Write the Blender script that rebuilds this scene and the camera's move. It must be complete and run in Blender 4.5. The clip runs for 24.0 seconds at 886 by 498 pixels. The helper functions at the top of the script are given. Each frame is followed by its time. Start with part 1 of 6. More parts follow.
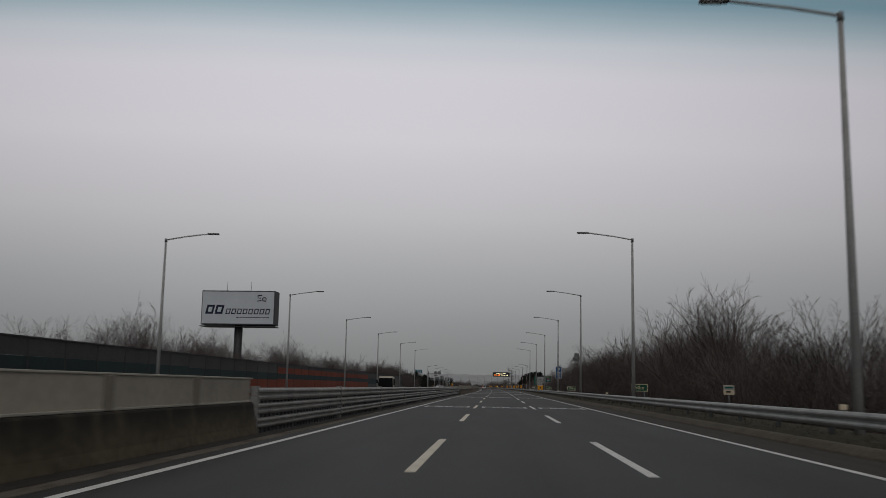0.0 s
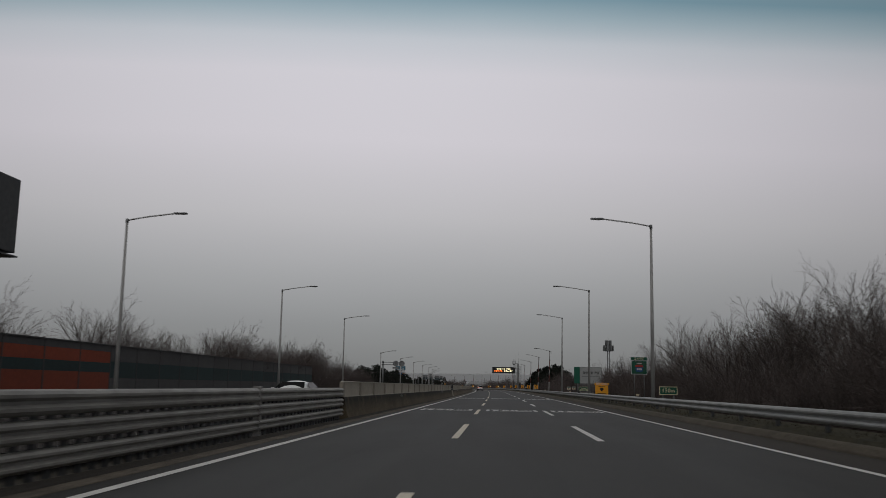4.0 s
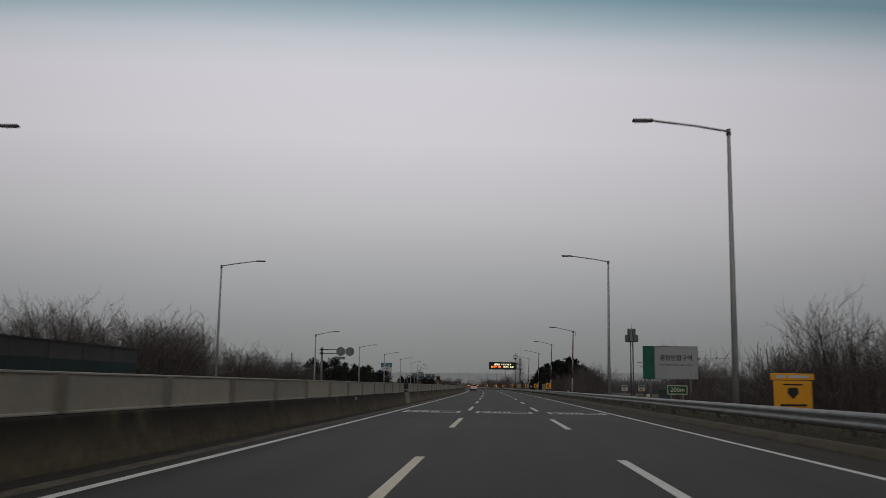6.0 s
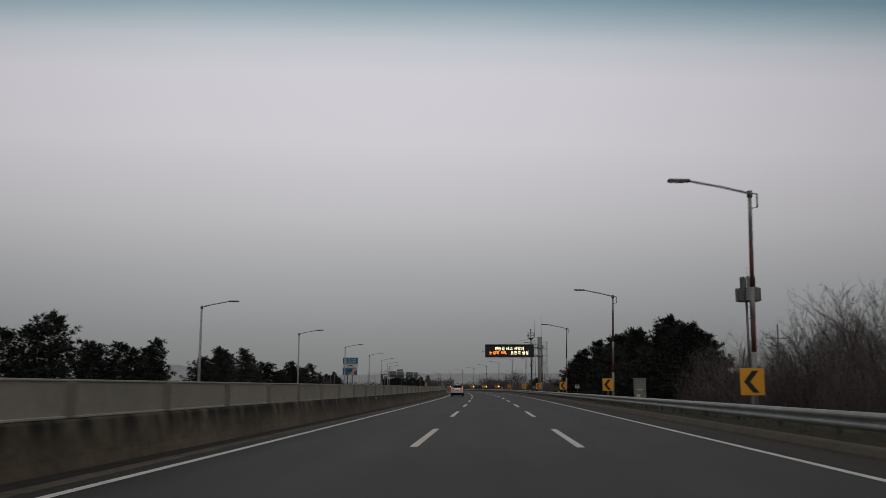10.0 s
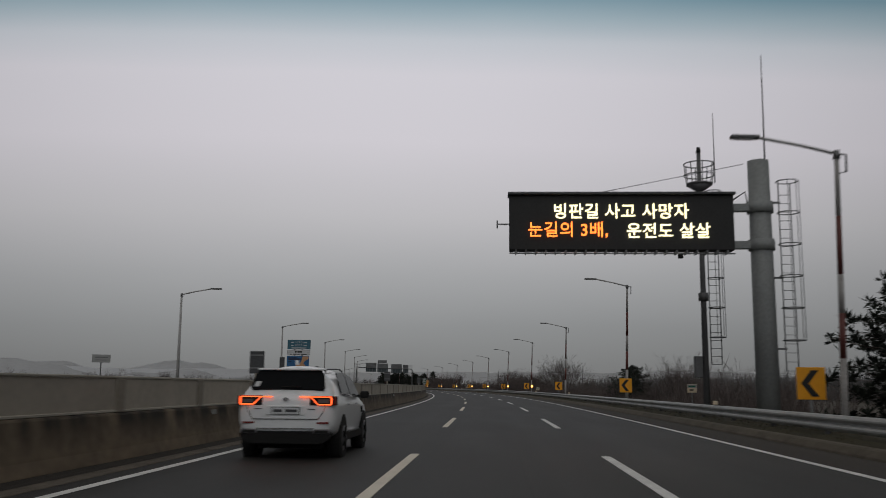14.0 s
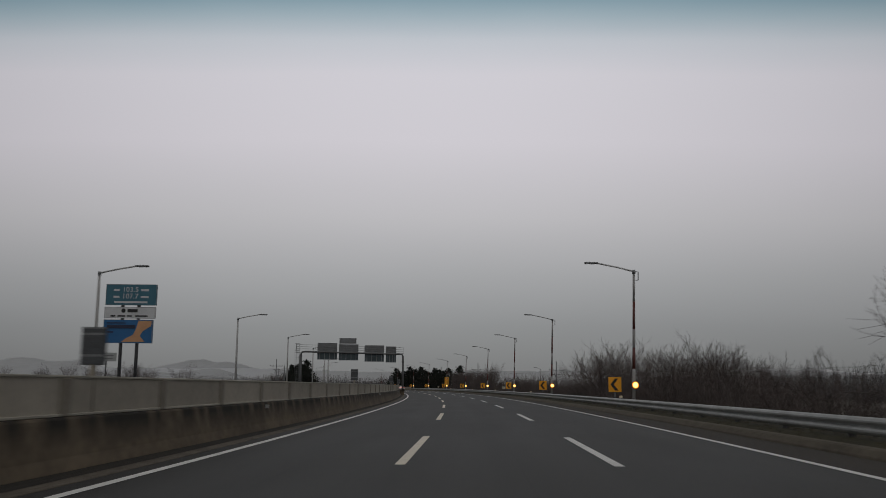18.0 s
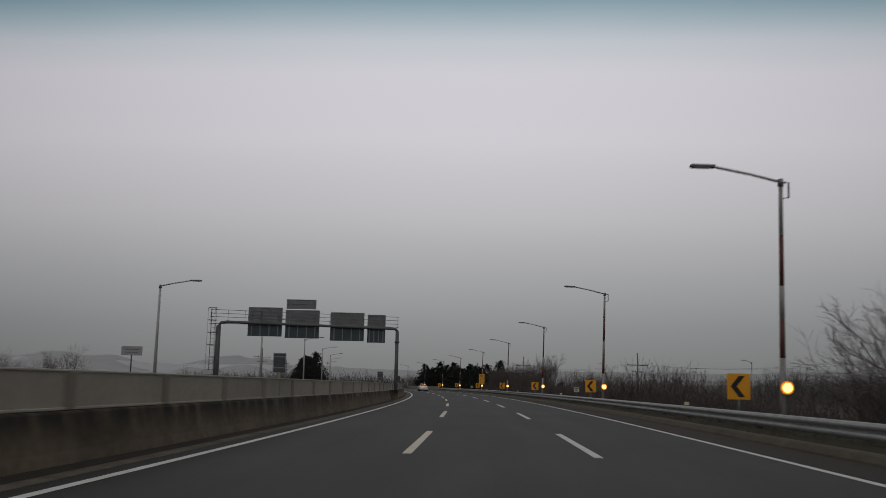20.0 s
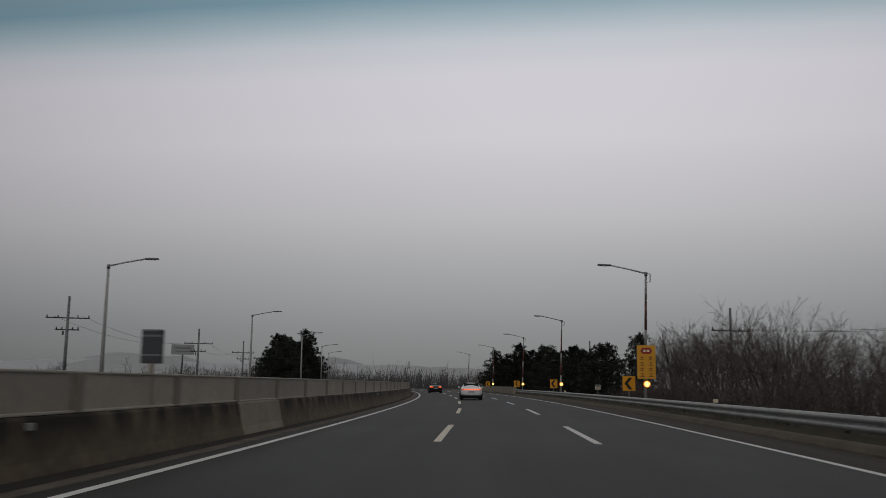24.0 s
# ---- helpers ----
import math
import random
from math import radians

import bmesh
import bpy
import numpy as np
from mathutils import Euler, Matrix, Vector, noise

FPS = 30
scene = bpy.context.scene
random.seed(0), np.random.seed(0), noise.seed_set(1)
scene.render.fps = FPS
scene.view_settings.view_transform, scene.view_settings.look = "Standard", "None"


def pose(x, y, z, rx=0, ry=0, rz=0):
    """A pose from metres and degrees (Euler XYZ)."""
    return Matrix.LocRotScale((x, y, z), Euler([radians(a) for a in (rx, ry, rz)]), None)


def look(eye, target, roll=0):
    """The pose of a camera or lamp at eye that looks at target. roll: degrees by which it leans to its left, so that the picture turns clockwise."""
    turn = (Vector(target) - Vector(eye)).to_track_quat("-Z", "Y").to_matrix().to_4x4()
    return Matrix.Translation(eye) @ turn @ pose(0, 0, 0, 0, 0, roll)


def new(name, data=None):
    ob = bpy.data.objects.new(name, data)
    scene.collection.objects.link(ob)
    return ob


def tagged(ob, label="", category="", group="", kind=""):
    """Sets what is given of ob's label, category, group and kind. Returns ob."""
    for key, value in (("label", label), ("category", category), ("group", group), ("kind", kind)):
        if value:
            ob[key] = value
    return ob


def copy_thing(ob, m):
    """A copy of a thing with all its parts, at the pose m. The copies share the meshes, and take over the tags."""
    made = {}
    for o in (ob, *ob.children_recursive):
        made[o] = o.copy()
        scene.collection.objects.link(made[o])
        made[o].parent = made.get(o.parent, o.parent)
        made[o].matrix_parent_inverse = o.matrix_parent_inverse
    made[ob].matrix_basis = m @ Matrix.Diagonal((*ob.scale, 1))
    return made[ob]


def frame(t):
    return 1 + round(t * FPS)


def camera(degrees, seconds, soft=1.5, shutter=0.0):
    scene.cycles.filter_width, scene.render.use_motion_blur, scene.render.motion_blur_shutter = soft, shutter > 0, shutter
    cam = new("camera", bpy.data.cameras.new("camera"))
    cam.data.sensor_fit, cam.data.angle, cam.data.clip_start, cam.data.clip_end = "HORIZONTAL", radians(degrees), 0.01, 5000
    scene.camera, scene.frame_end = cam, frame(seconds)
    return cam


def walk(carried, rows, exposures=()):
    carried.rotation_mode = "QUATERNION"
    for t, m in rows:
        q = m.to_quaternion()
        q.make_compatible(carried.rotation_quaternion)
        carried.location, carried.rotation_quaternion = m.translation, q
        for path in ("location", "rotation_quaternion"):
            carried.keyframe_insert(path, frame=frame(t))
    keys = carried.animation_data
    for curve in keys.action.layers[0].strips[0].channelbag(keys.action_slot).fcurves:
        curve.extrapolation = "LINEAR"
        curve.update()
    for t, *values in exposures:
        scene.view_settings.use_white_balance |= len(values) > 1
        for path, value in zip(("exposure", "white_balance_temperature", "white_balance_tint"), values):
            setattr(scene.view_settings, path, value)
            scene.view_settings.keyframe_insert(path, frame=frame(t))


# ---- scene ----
# Road line: s runs along the middle lane, o to its right, z up. Curvature (1/10 km) at every 40 m of s.
BEND = [0.68, 0.43, 0.01, -0.6, -0.35, 0.63, 0.85, 0.69, 0.84, 1.04, 2.07, 3.27, 5.18, 7.69, 7.49, 6.67, 7.03, 7.38, 7.3, 8.13, 9.6, 10.2, 9.2, 7.0, 5.0, 3.0, 0.0]
LINE_S = np.arange(-40.0, 1001.0, 1.0)
_k = np.interp(LINE_S, np.arange(27) * 40.0 - 40.0, BEND) * 1e-4
LINE_A = np.concatenate([[0.0], np.cumsum((_k[1:] + _k[:-1]) / 2)])
LINE_A = LINE_A - LINE_A[40]
_m = (LINE_A[1:] + LINE_A[:-1]) / 2
LINE_X = np.concatenate([[0.0], np.cumsum(-np.sin(_m))])
LINE_Y = np.concatenate([[0.0], np.cumsum(np.cos(_m))])
LINE_X, LINE_Y = LINE_X - LINE_X[40], LINE_Y - LINE_Y[40]


def heading(s):
    return float(np.interp(s, LINE_S, LINE_A))


def on(s, o, z=0.0):
    """The world place at s along the road, o to its right and z above it."""
    a = heading(s)
    over = min(s + 40.0, 0.0) + max(s - 1000.0, 0.0)
    x = float(np.interp(s, LINE_S, LINE_X)) - math.sin(a) * over + o * math.cos(a)
    y = float(np.interp(s, LINE_S, LINE_Y)) + math.cos(a) * over + o * math.sin(a)
    return Vector((x, y, z))


def at(s, o, z=0.0, turn=0.0):
    """A pose on the road: x to the right, y along it."""
    p = on(s, o, z)
    return pose(p.x, p.y, p.z, 0, 0, math.degrees(heading(s)) + turn)


# ---- camera: seconds, s, o, yaw to the left of the road, pitch, roll ----
cam = camera(52.84, 24.0, soft=0.85, shutter=0.22)
EYE = 1.28
RIDE = [
    (0.0, -0.00, -0.52, 3.54, 8.73, 0.93), (0.5, 14.01, -0.51, 3.51, 8.69, 1.14),
    (1.0, 27.95, -0.51, 3.54, 8.82, 1.49), (1.5, 41.78, -0.56, 3.72, 8.73, 1.10),
    (2.0, 55.41, -0.63, 3.86, 8.67, 1.13), (2.5, 68.94, -0.69, 3.74, 8.68, 1.23),
    (3.0, 82.84, -0.73, 3.67, 8.71, 1.18), (3.5, 96.92, -0.74, 3.65, 8.73, 1.06),
    (4.0, 111.03, -0.72, 3.65, 8.74, 0.92), (4.5, 124.98, -0.66, 3.66, 8.72, 0.84),
    (5.0, 138.61, -0.56, 3.68, 8.66, 0.89), (5.5, 152.06, -0.49, 3.69, 8.76, 0.80),
    (6.0, 165.56, -0.43, 3.54, 8.71, 0.79), (6.5, 179.05, -0.37, 3.18, 8.76, 0.70),
    (7.0, 192.50, -0.33, 3.09, 8.69, 0.79), (7.5, 205.93, -0.26, 3.23, 8.84, 0.36),
    (8.0, 219.42, -0.16, 3.25, 8.84, 0.63), (8.5, 233.09, -0.11, 3.21, 8.84, 0.21),
    (9.0, 246.77, -0.11, 3.24, 8.80, 0.35), (9.5, 260.38, -0.08, 3.07, 8.79, -0.25),
    (10.0, 273.92, -0.12, 3.07, 8.81, -0.01), (10.5, 287.35, -0.10, 3.05, 8.80, -0.14),
    (11.0, 300.86, -0.08, 3.12, 8.77, -0.03), (11.5, 314.69, -0.06, 3.12, 8.79, 0.04),
    (12.0, 328.65, -0.05, 3.15, 8.74, 0.06), (12.5, 342.69, -0.08, 3.20, 8.68, 0.08),
    (13.0, 356.75, -0.12, 3.28, 8.63, 0.13), (13.5, 370.76, -0.19, 3.37, 8.65, 0.26),
    (14.0, 384.66, -0.28, 3.49, 8.77, 0.53), (14.5, 398.47, -0.38, 3.53, 8.71, 0.70),
    (15.0, 412.28, -0.44, 3.69, 8.90, 0.52), (15.5, 426.38, -0.44, 3.76, 8.72, 0.66),
    (16.0, 440.82, -0.63, 3.64, 8.75, 0.79), (16.5, 454.83, -0.77, 3.42, 8.64, 1.56),
    (17.0, 468.94, -0.74, 3.11, 8.67, 1.12), (17.5, 483.59, -0.64, 2.90, 8.75, 1.00),
    (18.0, 498.55, -0.51, 2.63, 8.76, 0.38), (18.5, 513.34, -0.50, 2.67, 8.68, 0.86),
    (19.0, 527.86, -0.47, 2.75, 8.66, 1.15), (19.5, 542.20, -0.43, 2.86, 8.67, 1.25),
    (20.0, 556.43, -0.40, 2.99, 8.71, 1.19), (20.5, 570.64, -0.39, 3.13, 8.74, 0.99),
    (21.0, 584.89, -0.43, 3.29, 8.75, 0.66), (21.5, 599.12, -0.46, 3.33, 8.73, 0.66),
    (22.0, 613.56, -0.49, 3.36, 8.65, 0.66), (22.5, 628.33, -0.60, 3.52, 8.68, 1.10),
    (23.0, 643.17, -0.57, 3.59, 8.78, 0.66), (23.5, 658.18, -0.61, 3.66, 8.60, 1.23),
    (24.0, 673.17, -0.57, 3.66, 8.62, 0.70),
]
walk(cam, [(t, at(s, o, EYE, yaw) @ pose(0, 0, 0, 90 + tilt) @ pose(0, 0, 0, 0, 0, roll)) for t, s, o, yaw, tilt, roll in RIDE])

# ---- world: an overcast winter morning ----
scene.view_settings.exposure = 0.0
world = bpy.data.worlds.new("world")
scene.world = world
world.use_nodes = True
wn, wl = world.node_tree.nodes, world.node_tree.links
wn.clear()
w_out = wn.new("ShaderNodeOutputWorld")
w_bg = wn.new("ShaderNodeBackground")
w_sky = wn.new("ShaderNodeTexSky")
w_sky.sky_type, w_sky.sun_disc = "NISHITA", False
w_sky.sun_elevation, w_sky.sun_rotation = radians(38), radians(170)
w_dim = wn.new("ShaderNodeMix")
w_dim.data_type = "RGBA"
w_co = wn.new("ShaderNodeTexCoord")
w_sep = wn.new("ShaderNodeSeparateXYZ")
w_ramp = wn.new("ShaderNodeValToRGB")
w_noise = wn.new("ShaderNodeTexNoise")
w_noise.inputs["Scale"].default_value, w_noise.inputs["Detail"].default_value = 2.2, 4.0
w_map = wn.new("ShaderNodeMapping")
w_map.inputs["Scale"].default_value = (1.0, 1.0, 3.5)
w_add = wn.new("ShaderNodeMath")
w_add.operation = "MULTIPLY_ADD"
w_add.inputs[1].default_value = 0.02
wl.new(w_co.outputs["Generated"], w_sep.inputs[0])
wl.new(w_co.outputs["Generated"], w_map.inputs["Vector"])
wl.new(w_map.outputs["Vector"], w_noise.inputs["Vector"])
wl.new(w_noise.outputs["Fac"], w_add.inputs[0])
w_dot = wn.new("ShaderNodeVectorMath")
w_dot.operation = "DOT_PRODUCT"
w_dot.inputs[1].default_value = (-0.122, 0.9925, 0.0)
wl.new(w_co.outputs["Generated"], w_dot.inputs[0])
w_two = wn.new("ShaderNodeCombineXYZ")
wl.new(w_dot.outputs["Value"], w_two.inputs["X"])
wl.new(w_sep.outputs["Z"], w_two.inputs["Z"])
w_one = wn.new("ShaderNodeVectorMath")
w_one.operation = "NORMALIZE"
wl.new(w_two.outputs["Vector"], w_one.inputs[0])
w_tall = wn.new("ShaderNodeSeparateXYZ")
wl.new(w_one.outputs["Vector"], w_tall.inputs[0])
wl.new(w_tall.outputs["Z"], w_add.inputs[2])
wl.new(w_add.outputs[0], w_ramp.inputs["Fac"])
# Cloud tones; the teal steps round 0.4 stand in for the windscreen's tint.
CLOUD_AND_TINT = ((0.0, (0.170, 0.173, 0.177)), (0.03, (0.185, 0.189, 0.193)), (0.075, (0.24, 0.243, 0.248)), (0.135, (0.345, 0.344, 0.350)),
         (0.20, (0.475, 0.463, 0.475)), (0.28, (0.59, 0.565, 0.60)), (0.35, (0.60, 0.582, 0.622)), (0.385, (0.50, 0.525, 0.565)), (0.408, (0.32, 0.40, 0.445)), (0.43, (0.17, 0.275, 0.33)), (0.55, (0.29, 0.285, 0.28)), (1.0, (0.36, 0.347, 0.33)))
els = w_ramp.color_ramp.elements
for i, (place, tone) in enumerate(CLOUD_AND_TINT):
    el = els[i] if i < 2 else els.new(place)
    el.position, el.color = place, (*tone, 1)
w_dim.inputs["Factor"].default_value = 0.997
wl.new(w_sky.outputs["Color"], w_dim.inputs["A"])
wl.new(w_ramp.outputs["Color"], w_dim.inputs["B"])
# The sky dims to both sides, standing in for lens vignetting.
w_side = wn.new("ShaderNodeMath")
w_side.operation = "MULTIPLY_ADD"
w_side.inputs[1].default_value, w_side.inputs[2].default_value = -1.0, 1.03
w_cross = wn.new("ShaderNodeVectorMath")
w_cross.operation = "DOT_PRODUCT"
w_cross.inputs[1].default_value = (0.990, 0.139, 0.0)
wl.new(w_co.outputs["Generated"], w_cross.inputs[0])
w_sq = wn.new("ShaderNodeMath")
w_sq.operation = "POWER"
w_sq.inputs[1].default_value = 2.0
wl.new(w_cross.outputs["Value"], w_sq.inputs[0])
wl.new(w_sq.outputs[0], w_side.inputs[0])
wl.new(w_side.outputs[0], w_bg.inputs["Strength"])
wl.new(w_dim.outputs["Result"], w_bg.inputs["Color"])
wl.new(w_bg.outputs["Background"], w_out.inputs["Surface"])
sun = new("sun", bpy.data.lights.new("sun", "SUN"))
sun.data.energy, sun.data.angle, sun.data.color = 0.22, radians(40), (1.0, 0.96, 0.92)
sun.matrix_world = look((0, -150, 300), (0, 60, 130))

# ---- materials ----
MATS = {}


def surf(name, light, dark, rough=0.7, metal=0.0, size=1.0, fine=14.0, bump=0.0, stretch=(1, 1, 1), streak=None, vary=0.0, low=0.35, high=0.7, wet=(0.42, 0.57)):
    """A surface that wanders between two tones at two scales. size: metres of the large patches; streak: a third tone in upright streaks; vary: change from piece to piece."""
    if name in MATS:
        return MATS[name]
    m = bpy.data.materials.new(name)
    m.use_nodes = True
    n, l = m.node_tree.nodes, m.node_tree.links
    b = n["Principled BSDF"]
    b.inputs["Roughness"].default_value, b.inputs["Metallic"].default_value = rough, metal
    geo = n.new("ShaderNodeNewGeometry")
    mp = n.new("ShaderNodeMapping")
    mp.inputs["Scale"].default_value = [c / size for c in stretch]
    l.new(geo.outputs["Position"], mp.inputs["Vector"])
    big = n.new("ShaderNodeTexNoise")
    big.inputs["Scale"].default_value, big.inputs["Detail"].default_value = 1.0, 5.0
    small = n.new("ShaderNodeTexNoise")
    small.inputs["Scale"].default_value, small.inputs["Detail"].default_value = fine, 3.0
    l.new(mp.outputs["Vector"], big.inputs["Vector"])
    l.new(mp.outputs["Vector"], small.inputs["Vector"])
    mixf = n.new("ShaderNodeMath")
    mixf.operation = "MULTIPLY_ADD"
    mixf.inputs[1].default_value = 0.5
    half = n.new("ShaderNodeMath")
    half.operation = "MULTIPLY"
    half.inputs[1].default_value = 0.5
    l.new(small.outputs["Fac"], half.inputs[0])
    l.new(big.outputs["Fac"], mixf.inputs[0])
    l.new(half.outputs[0], mixf.inputs[2])
    ramp = n.new("ShaderNodeValToRGB")
    e = ramp.color_ramp.elements
    e[0].position, e[0].color = low, (*dark, 1)
    e[1].position, e[1].color = high, (*light, 1)
    l.new(mixf.outputs[0], ramp.inputs["Fac"])
    colour = ramp.outputs["Color"]
    if streak:
        sm = n.new("ShaderNodeMapping")
        sm.inputs["Scale"].default_value = (1.5, 1.5, 0.18)
        l.new(geo.outputs["Position"], sm.inputs["Vector"])
        sn = n.new("ShaderNodeTexNoise")
        sn.inputs["Scale"].default_value, sn.inputs["Detail"].default_value = 1.0, 6.0
        l.new(sm.outputs["Vector"], sn.inputs["Vector"])
        sr = n.new("ShaderNodeMapRange")
        sr.inputs["From Min"].default_value, sr.inputs["From Max"].default_value = wet
        sr.inputs["To Max"].default_value = 0.92
        l.new(sn.outputs["Fac"], sr.inputs["Value"])
        sz = n.new("ShaderNodeSeparateXYZ")
        l.new(geo.outputs["Position"], sz.inputs[0])
        run = n.new("ShaderNodeMapRange")
        run.inputs["From Min"].default_value, run.inputs["From Max"].default_value = 0.30, 0.70
        l.new(sz.outputs["Z"], run.inputs["Value"])
        both = n.new("ShaderNodeMath")
        both.operation = "MULTIPLY"
        l.new(sr.outputs["Result"], both.inputs[0])
        l.new(run.outputs["Result"], both.inputs[1])
        mx = n.new("ShaderNodeMix")
        mx.data_type = "RGBA"
        mx.inputs["B"].default_value = (*streak, 1)
        l.new(both.outputs[0], mx.inputs["Factor"])
        l.new(colour, mx.inputs["A"])
        colour = mx.outputs["Result"]
    if vary:
        info = n.new("ShaderNodeObjectInfo")
        vr = n.new("ShaderNodeMapRange")
        vr.inputs["To Min"].default_value, vr.inputs["To Max"].default_value = 1 - vary, 1 + vary
        l.new(info.outputs["Random"], vr.inputs["Value"])
        hs = n.new("ShaderNodeHueSaturation")
        l.new(vr.outputs["Result"], hs.inputs["Value"])
        l.new(colour, hs.inputs["Color"])
        colour = hs.outputs["Color"]
    l.new(colour, b.inputs["Base Color"])
    if bump:
        bp = n.new("ShaderNodeBump")
        bp.inputs["Strength"].default_value, bp.inputs["Distance"].default_value = bump, 0.02
        l.new(small.outputs["Fac"], bp.inputs["Height"])
        l.new(bp.outputs["Normal"], b.inputs["Normal"])
    MATS[name] = m
    return m


def tone(name, c, rough=0.6, metal=0.0, spread=0.15, **more):
    return surf(name, [min(1, v * (1 + spread)) for v in c], [v * (1 - spread) for v in c], rough, metal, **more)


def glow(name, c, strength):
    if name in MATS:
        return MATS[name]
    m = bpy.data.materials.new(name)
    m.use_nodes = True
    b = m.node_tree.nodes["Principled BSDF"]
    b.inputs["Base Color"].default_value = (*[v * 0.5 for v in c], 1)
    b.inputs["Emission Color"].default_value = (*c, 1)
    b.inputs["Emission Strength"].default_value = strength
    MATS[name] = m
    return m


def asphalt(name, light, dark, track, rough=0.85, lane=3.6, shift=0.0, seams=True):
    """Rolled asphalt in road coordinates (across, along): stone grain, long dirt streaks, wheel tracks worn by traffic, paving seams and a few sealed cracks."""
    m = bpy.data.materials.new(name)
    m.use_nodes = True
    n, l = m.node_tree.nodes, m.node_tree.links
    b = n["Principled BSDF"]
    uv = n.new("ShaderNodeUVMap")
    uv.uv_map = "road"

    def noise_at(sx, sy, detail=4.0):
        mp = n.new("ShaderNodeMapping")
        mp.inputs["Scale"].default_value = (sx, sy, 1)
        l.new(uv.outputs["UV"], mp.inputs["Vector"])
        t = n.new("ShaderNodeTexNoise")
        t.inputs["Scale"].default_value, t.inputs["Detail"].default_value = 1.0, detail
        l.new(mp.outputs["Vector"], t.inputs["Vector"])
        return t.outputs["Fac"]

    def math_node(op, a, b2=None, c=None):
        q = n.new("ShaderNodeMath")
        q.operation = op
        for k, v in enumerate((a, b2, c)):
            if v is None:
                continue
            if isinstance(v, (int, float)):
                q.inputs[k].default_value = v
            else:
                l.new(v, q.inputs[k])
        return q.outputs[0]

    sep = n.new("ShaderNodeSeparateXYZ")
    l.new(uv.outputs["UV"], sep.inputs[0])
    across = sep.outputs["X"]
    grain = noise_at(85, 85, 2.0)
    patchy = noise_at(0.55, 0.12, 5.0)
    streaks = noise_at(3.2, 0.035, 4.0)
    wave = math_node("COSINE", math_node("MULTIPLY", math_node("ADD", across, shift), 4 * math.pi / lane))
    mix = math_node("ADD", math_node("MULTIPLY", grain, 0.30), math_node("ADD", math_node("MULTIPLY", patchy, 0.38), math_node("MULTIPLY", streaks, 0.32)))
    mix = math_node("MULTIPLY_ADD", wave, -track, mix)
    ramp = n.new("ShaderNodeValToRGB")
    e = ramp.color_ramp.elements
    e[0].position, e[0].color = 0.38, (*dark, 1)
    e[1].position, e[1].color = 0.62, (*light, 1)
    l.new(mix, ramp.inputs["Fac"])
    colour = ramp.outputs["Color"]
    if seams:
        wob = math_node("MULTIPLY_ADD", noise_at(0.1, 0.25, 3.0), 0.10, across)
        near = math_node("ABSOLUTE", math_node("SUBTRACT", math_node("MODULO", math_node("ADD", wob, 36.0 + lane / 2 - 0.22), lane), lane / 2))
        seam = math_node("LESS_THAN", near, 0.014)
        crack = math_node("LESS_THAN", math_node("ABSOLUTE", math_node("SUBTRACT", noise_at(0.16, 0.45, 5.0), 0.5)), 0.0016)
        both = math_node("MULTIPLY", math_node("MAXIMUM", seam, crack), 0.55)
        mx = n.new("ShaderNodeMix")
        mx.data_type = "RGBA"
        mx.inputs["B"].default_value = (*[v * 0.45 for v in dark], 1)
        l.new(both, mx.inputs["Factor"])
        l.new(colour, mx.inputs["A"])
        colour = mx.outputs["Result"]
    l.new(colour, b.inputs["Base Color"])
    l.new(math_node("MULTIPLY_ADD", patchy, 0.18, rough - 0.09), b.inputs["Roughness"])
    b.inputs["Specular IOR Level"].default_value = 0.4
    bp = n.new("ShaderNodeBump")
    bp.inputs["Strength"].default_value, bp.inputs["Distance"].default_value = 0.35, 0.006
    l.new(grain, bp.inputs["Height"])
    l.new(bp.outputs["Normal"], b.inputs["Normal"])
    MATS[name] = m
    return m


ASPHALT = asphalt("asphalt", (0.0235, 0.0217, 0.0205), (0.0130, 0.0119, 0.0111), 0.06, 0.68)
ASPHALT_OLD = asphalt("asphalt_dusty", (0.052, 0.044, 0.038), (0.028, 0.024, 0.021), 0.0, 0.92, seams=False)
PAINT = surf("road_paint", (0.80, 0.80, 0.78), (0.54, 0.54, 0.525), 0.7, size=0.5, fine=12, low=0.3, high=0.6)
PAINT_WORN = surf("worn_road_paint", (0.70, 0.70, 0.69), (0.30, 0.30, 0.295), 0.75, size=0.35, fine=10, low=0.36, high=0.56)
PAINT_CREAM = surf("cream_road_paint", (0.80, 0.74, 0.62), (0.58, 0.53, 0.44), 0.7, size=0.5, fine=12, low=0.3, high=0.6)
CONCRETE = surf("barrier_concrete", (0.205, 0.160, 0.109), (0.09, 0.070, 0.048), 0.92, size=1.6, fine=10, bump=0.3, streak=(0.012, 0.0105, 0.009), vary=0.15, wet=(0.36, 0.53))
CONCRETE_MOSSY = surf("barrier_concrete_mossy", (0.150, 0.120, 0.075), (0.060, 0.048, 0.030), 0.95, size=1.6, fine=10, bump=0.3, streak=(0.012, 0.011, 0.009), vary=0.1, wet=(0.28, 0.44))
CONCRETE_NEW = surf("fresh_concrete", (0.38, 0.34, 0.275), (0.25, 0.22, 0.175), 0.92, size=1.2, fine=10, bump=0.2)
PANEL = surf("barrier_panel_paint", (0.52, 0.475, 0.40), (0.37, 0.337, 0.28), 0.7, size=1.2, fine=9, vary=0.12)
POSTC = surf("barrier_post_paint", (0.34, 0.305, 0.25), (0.24, 0.214, 0.174), 0.75, size=0.8, fine=9)
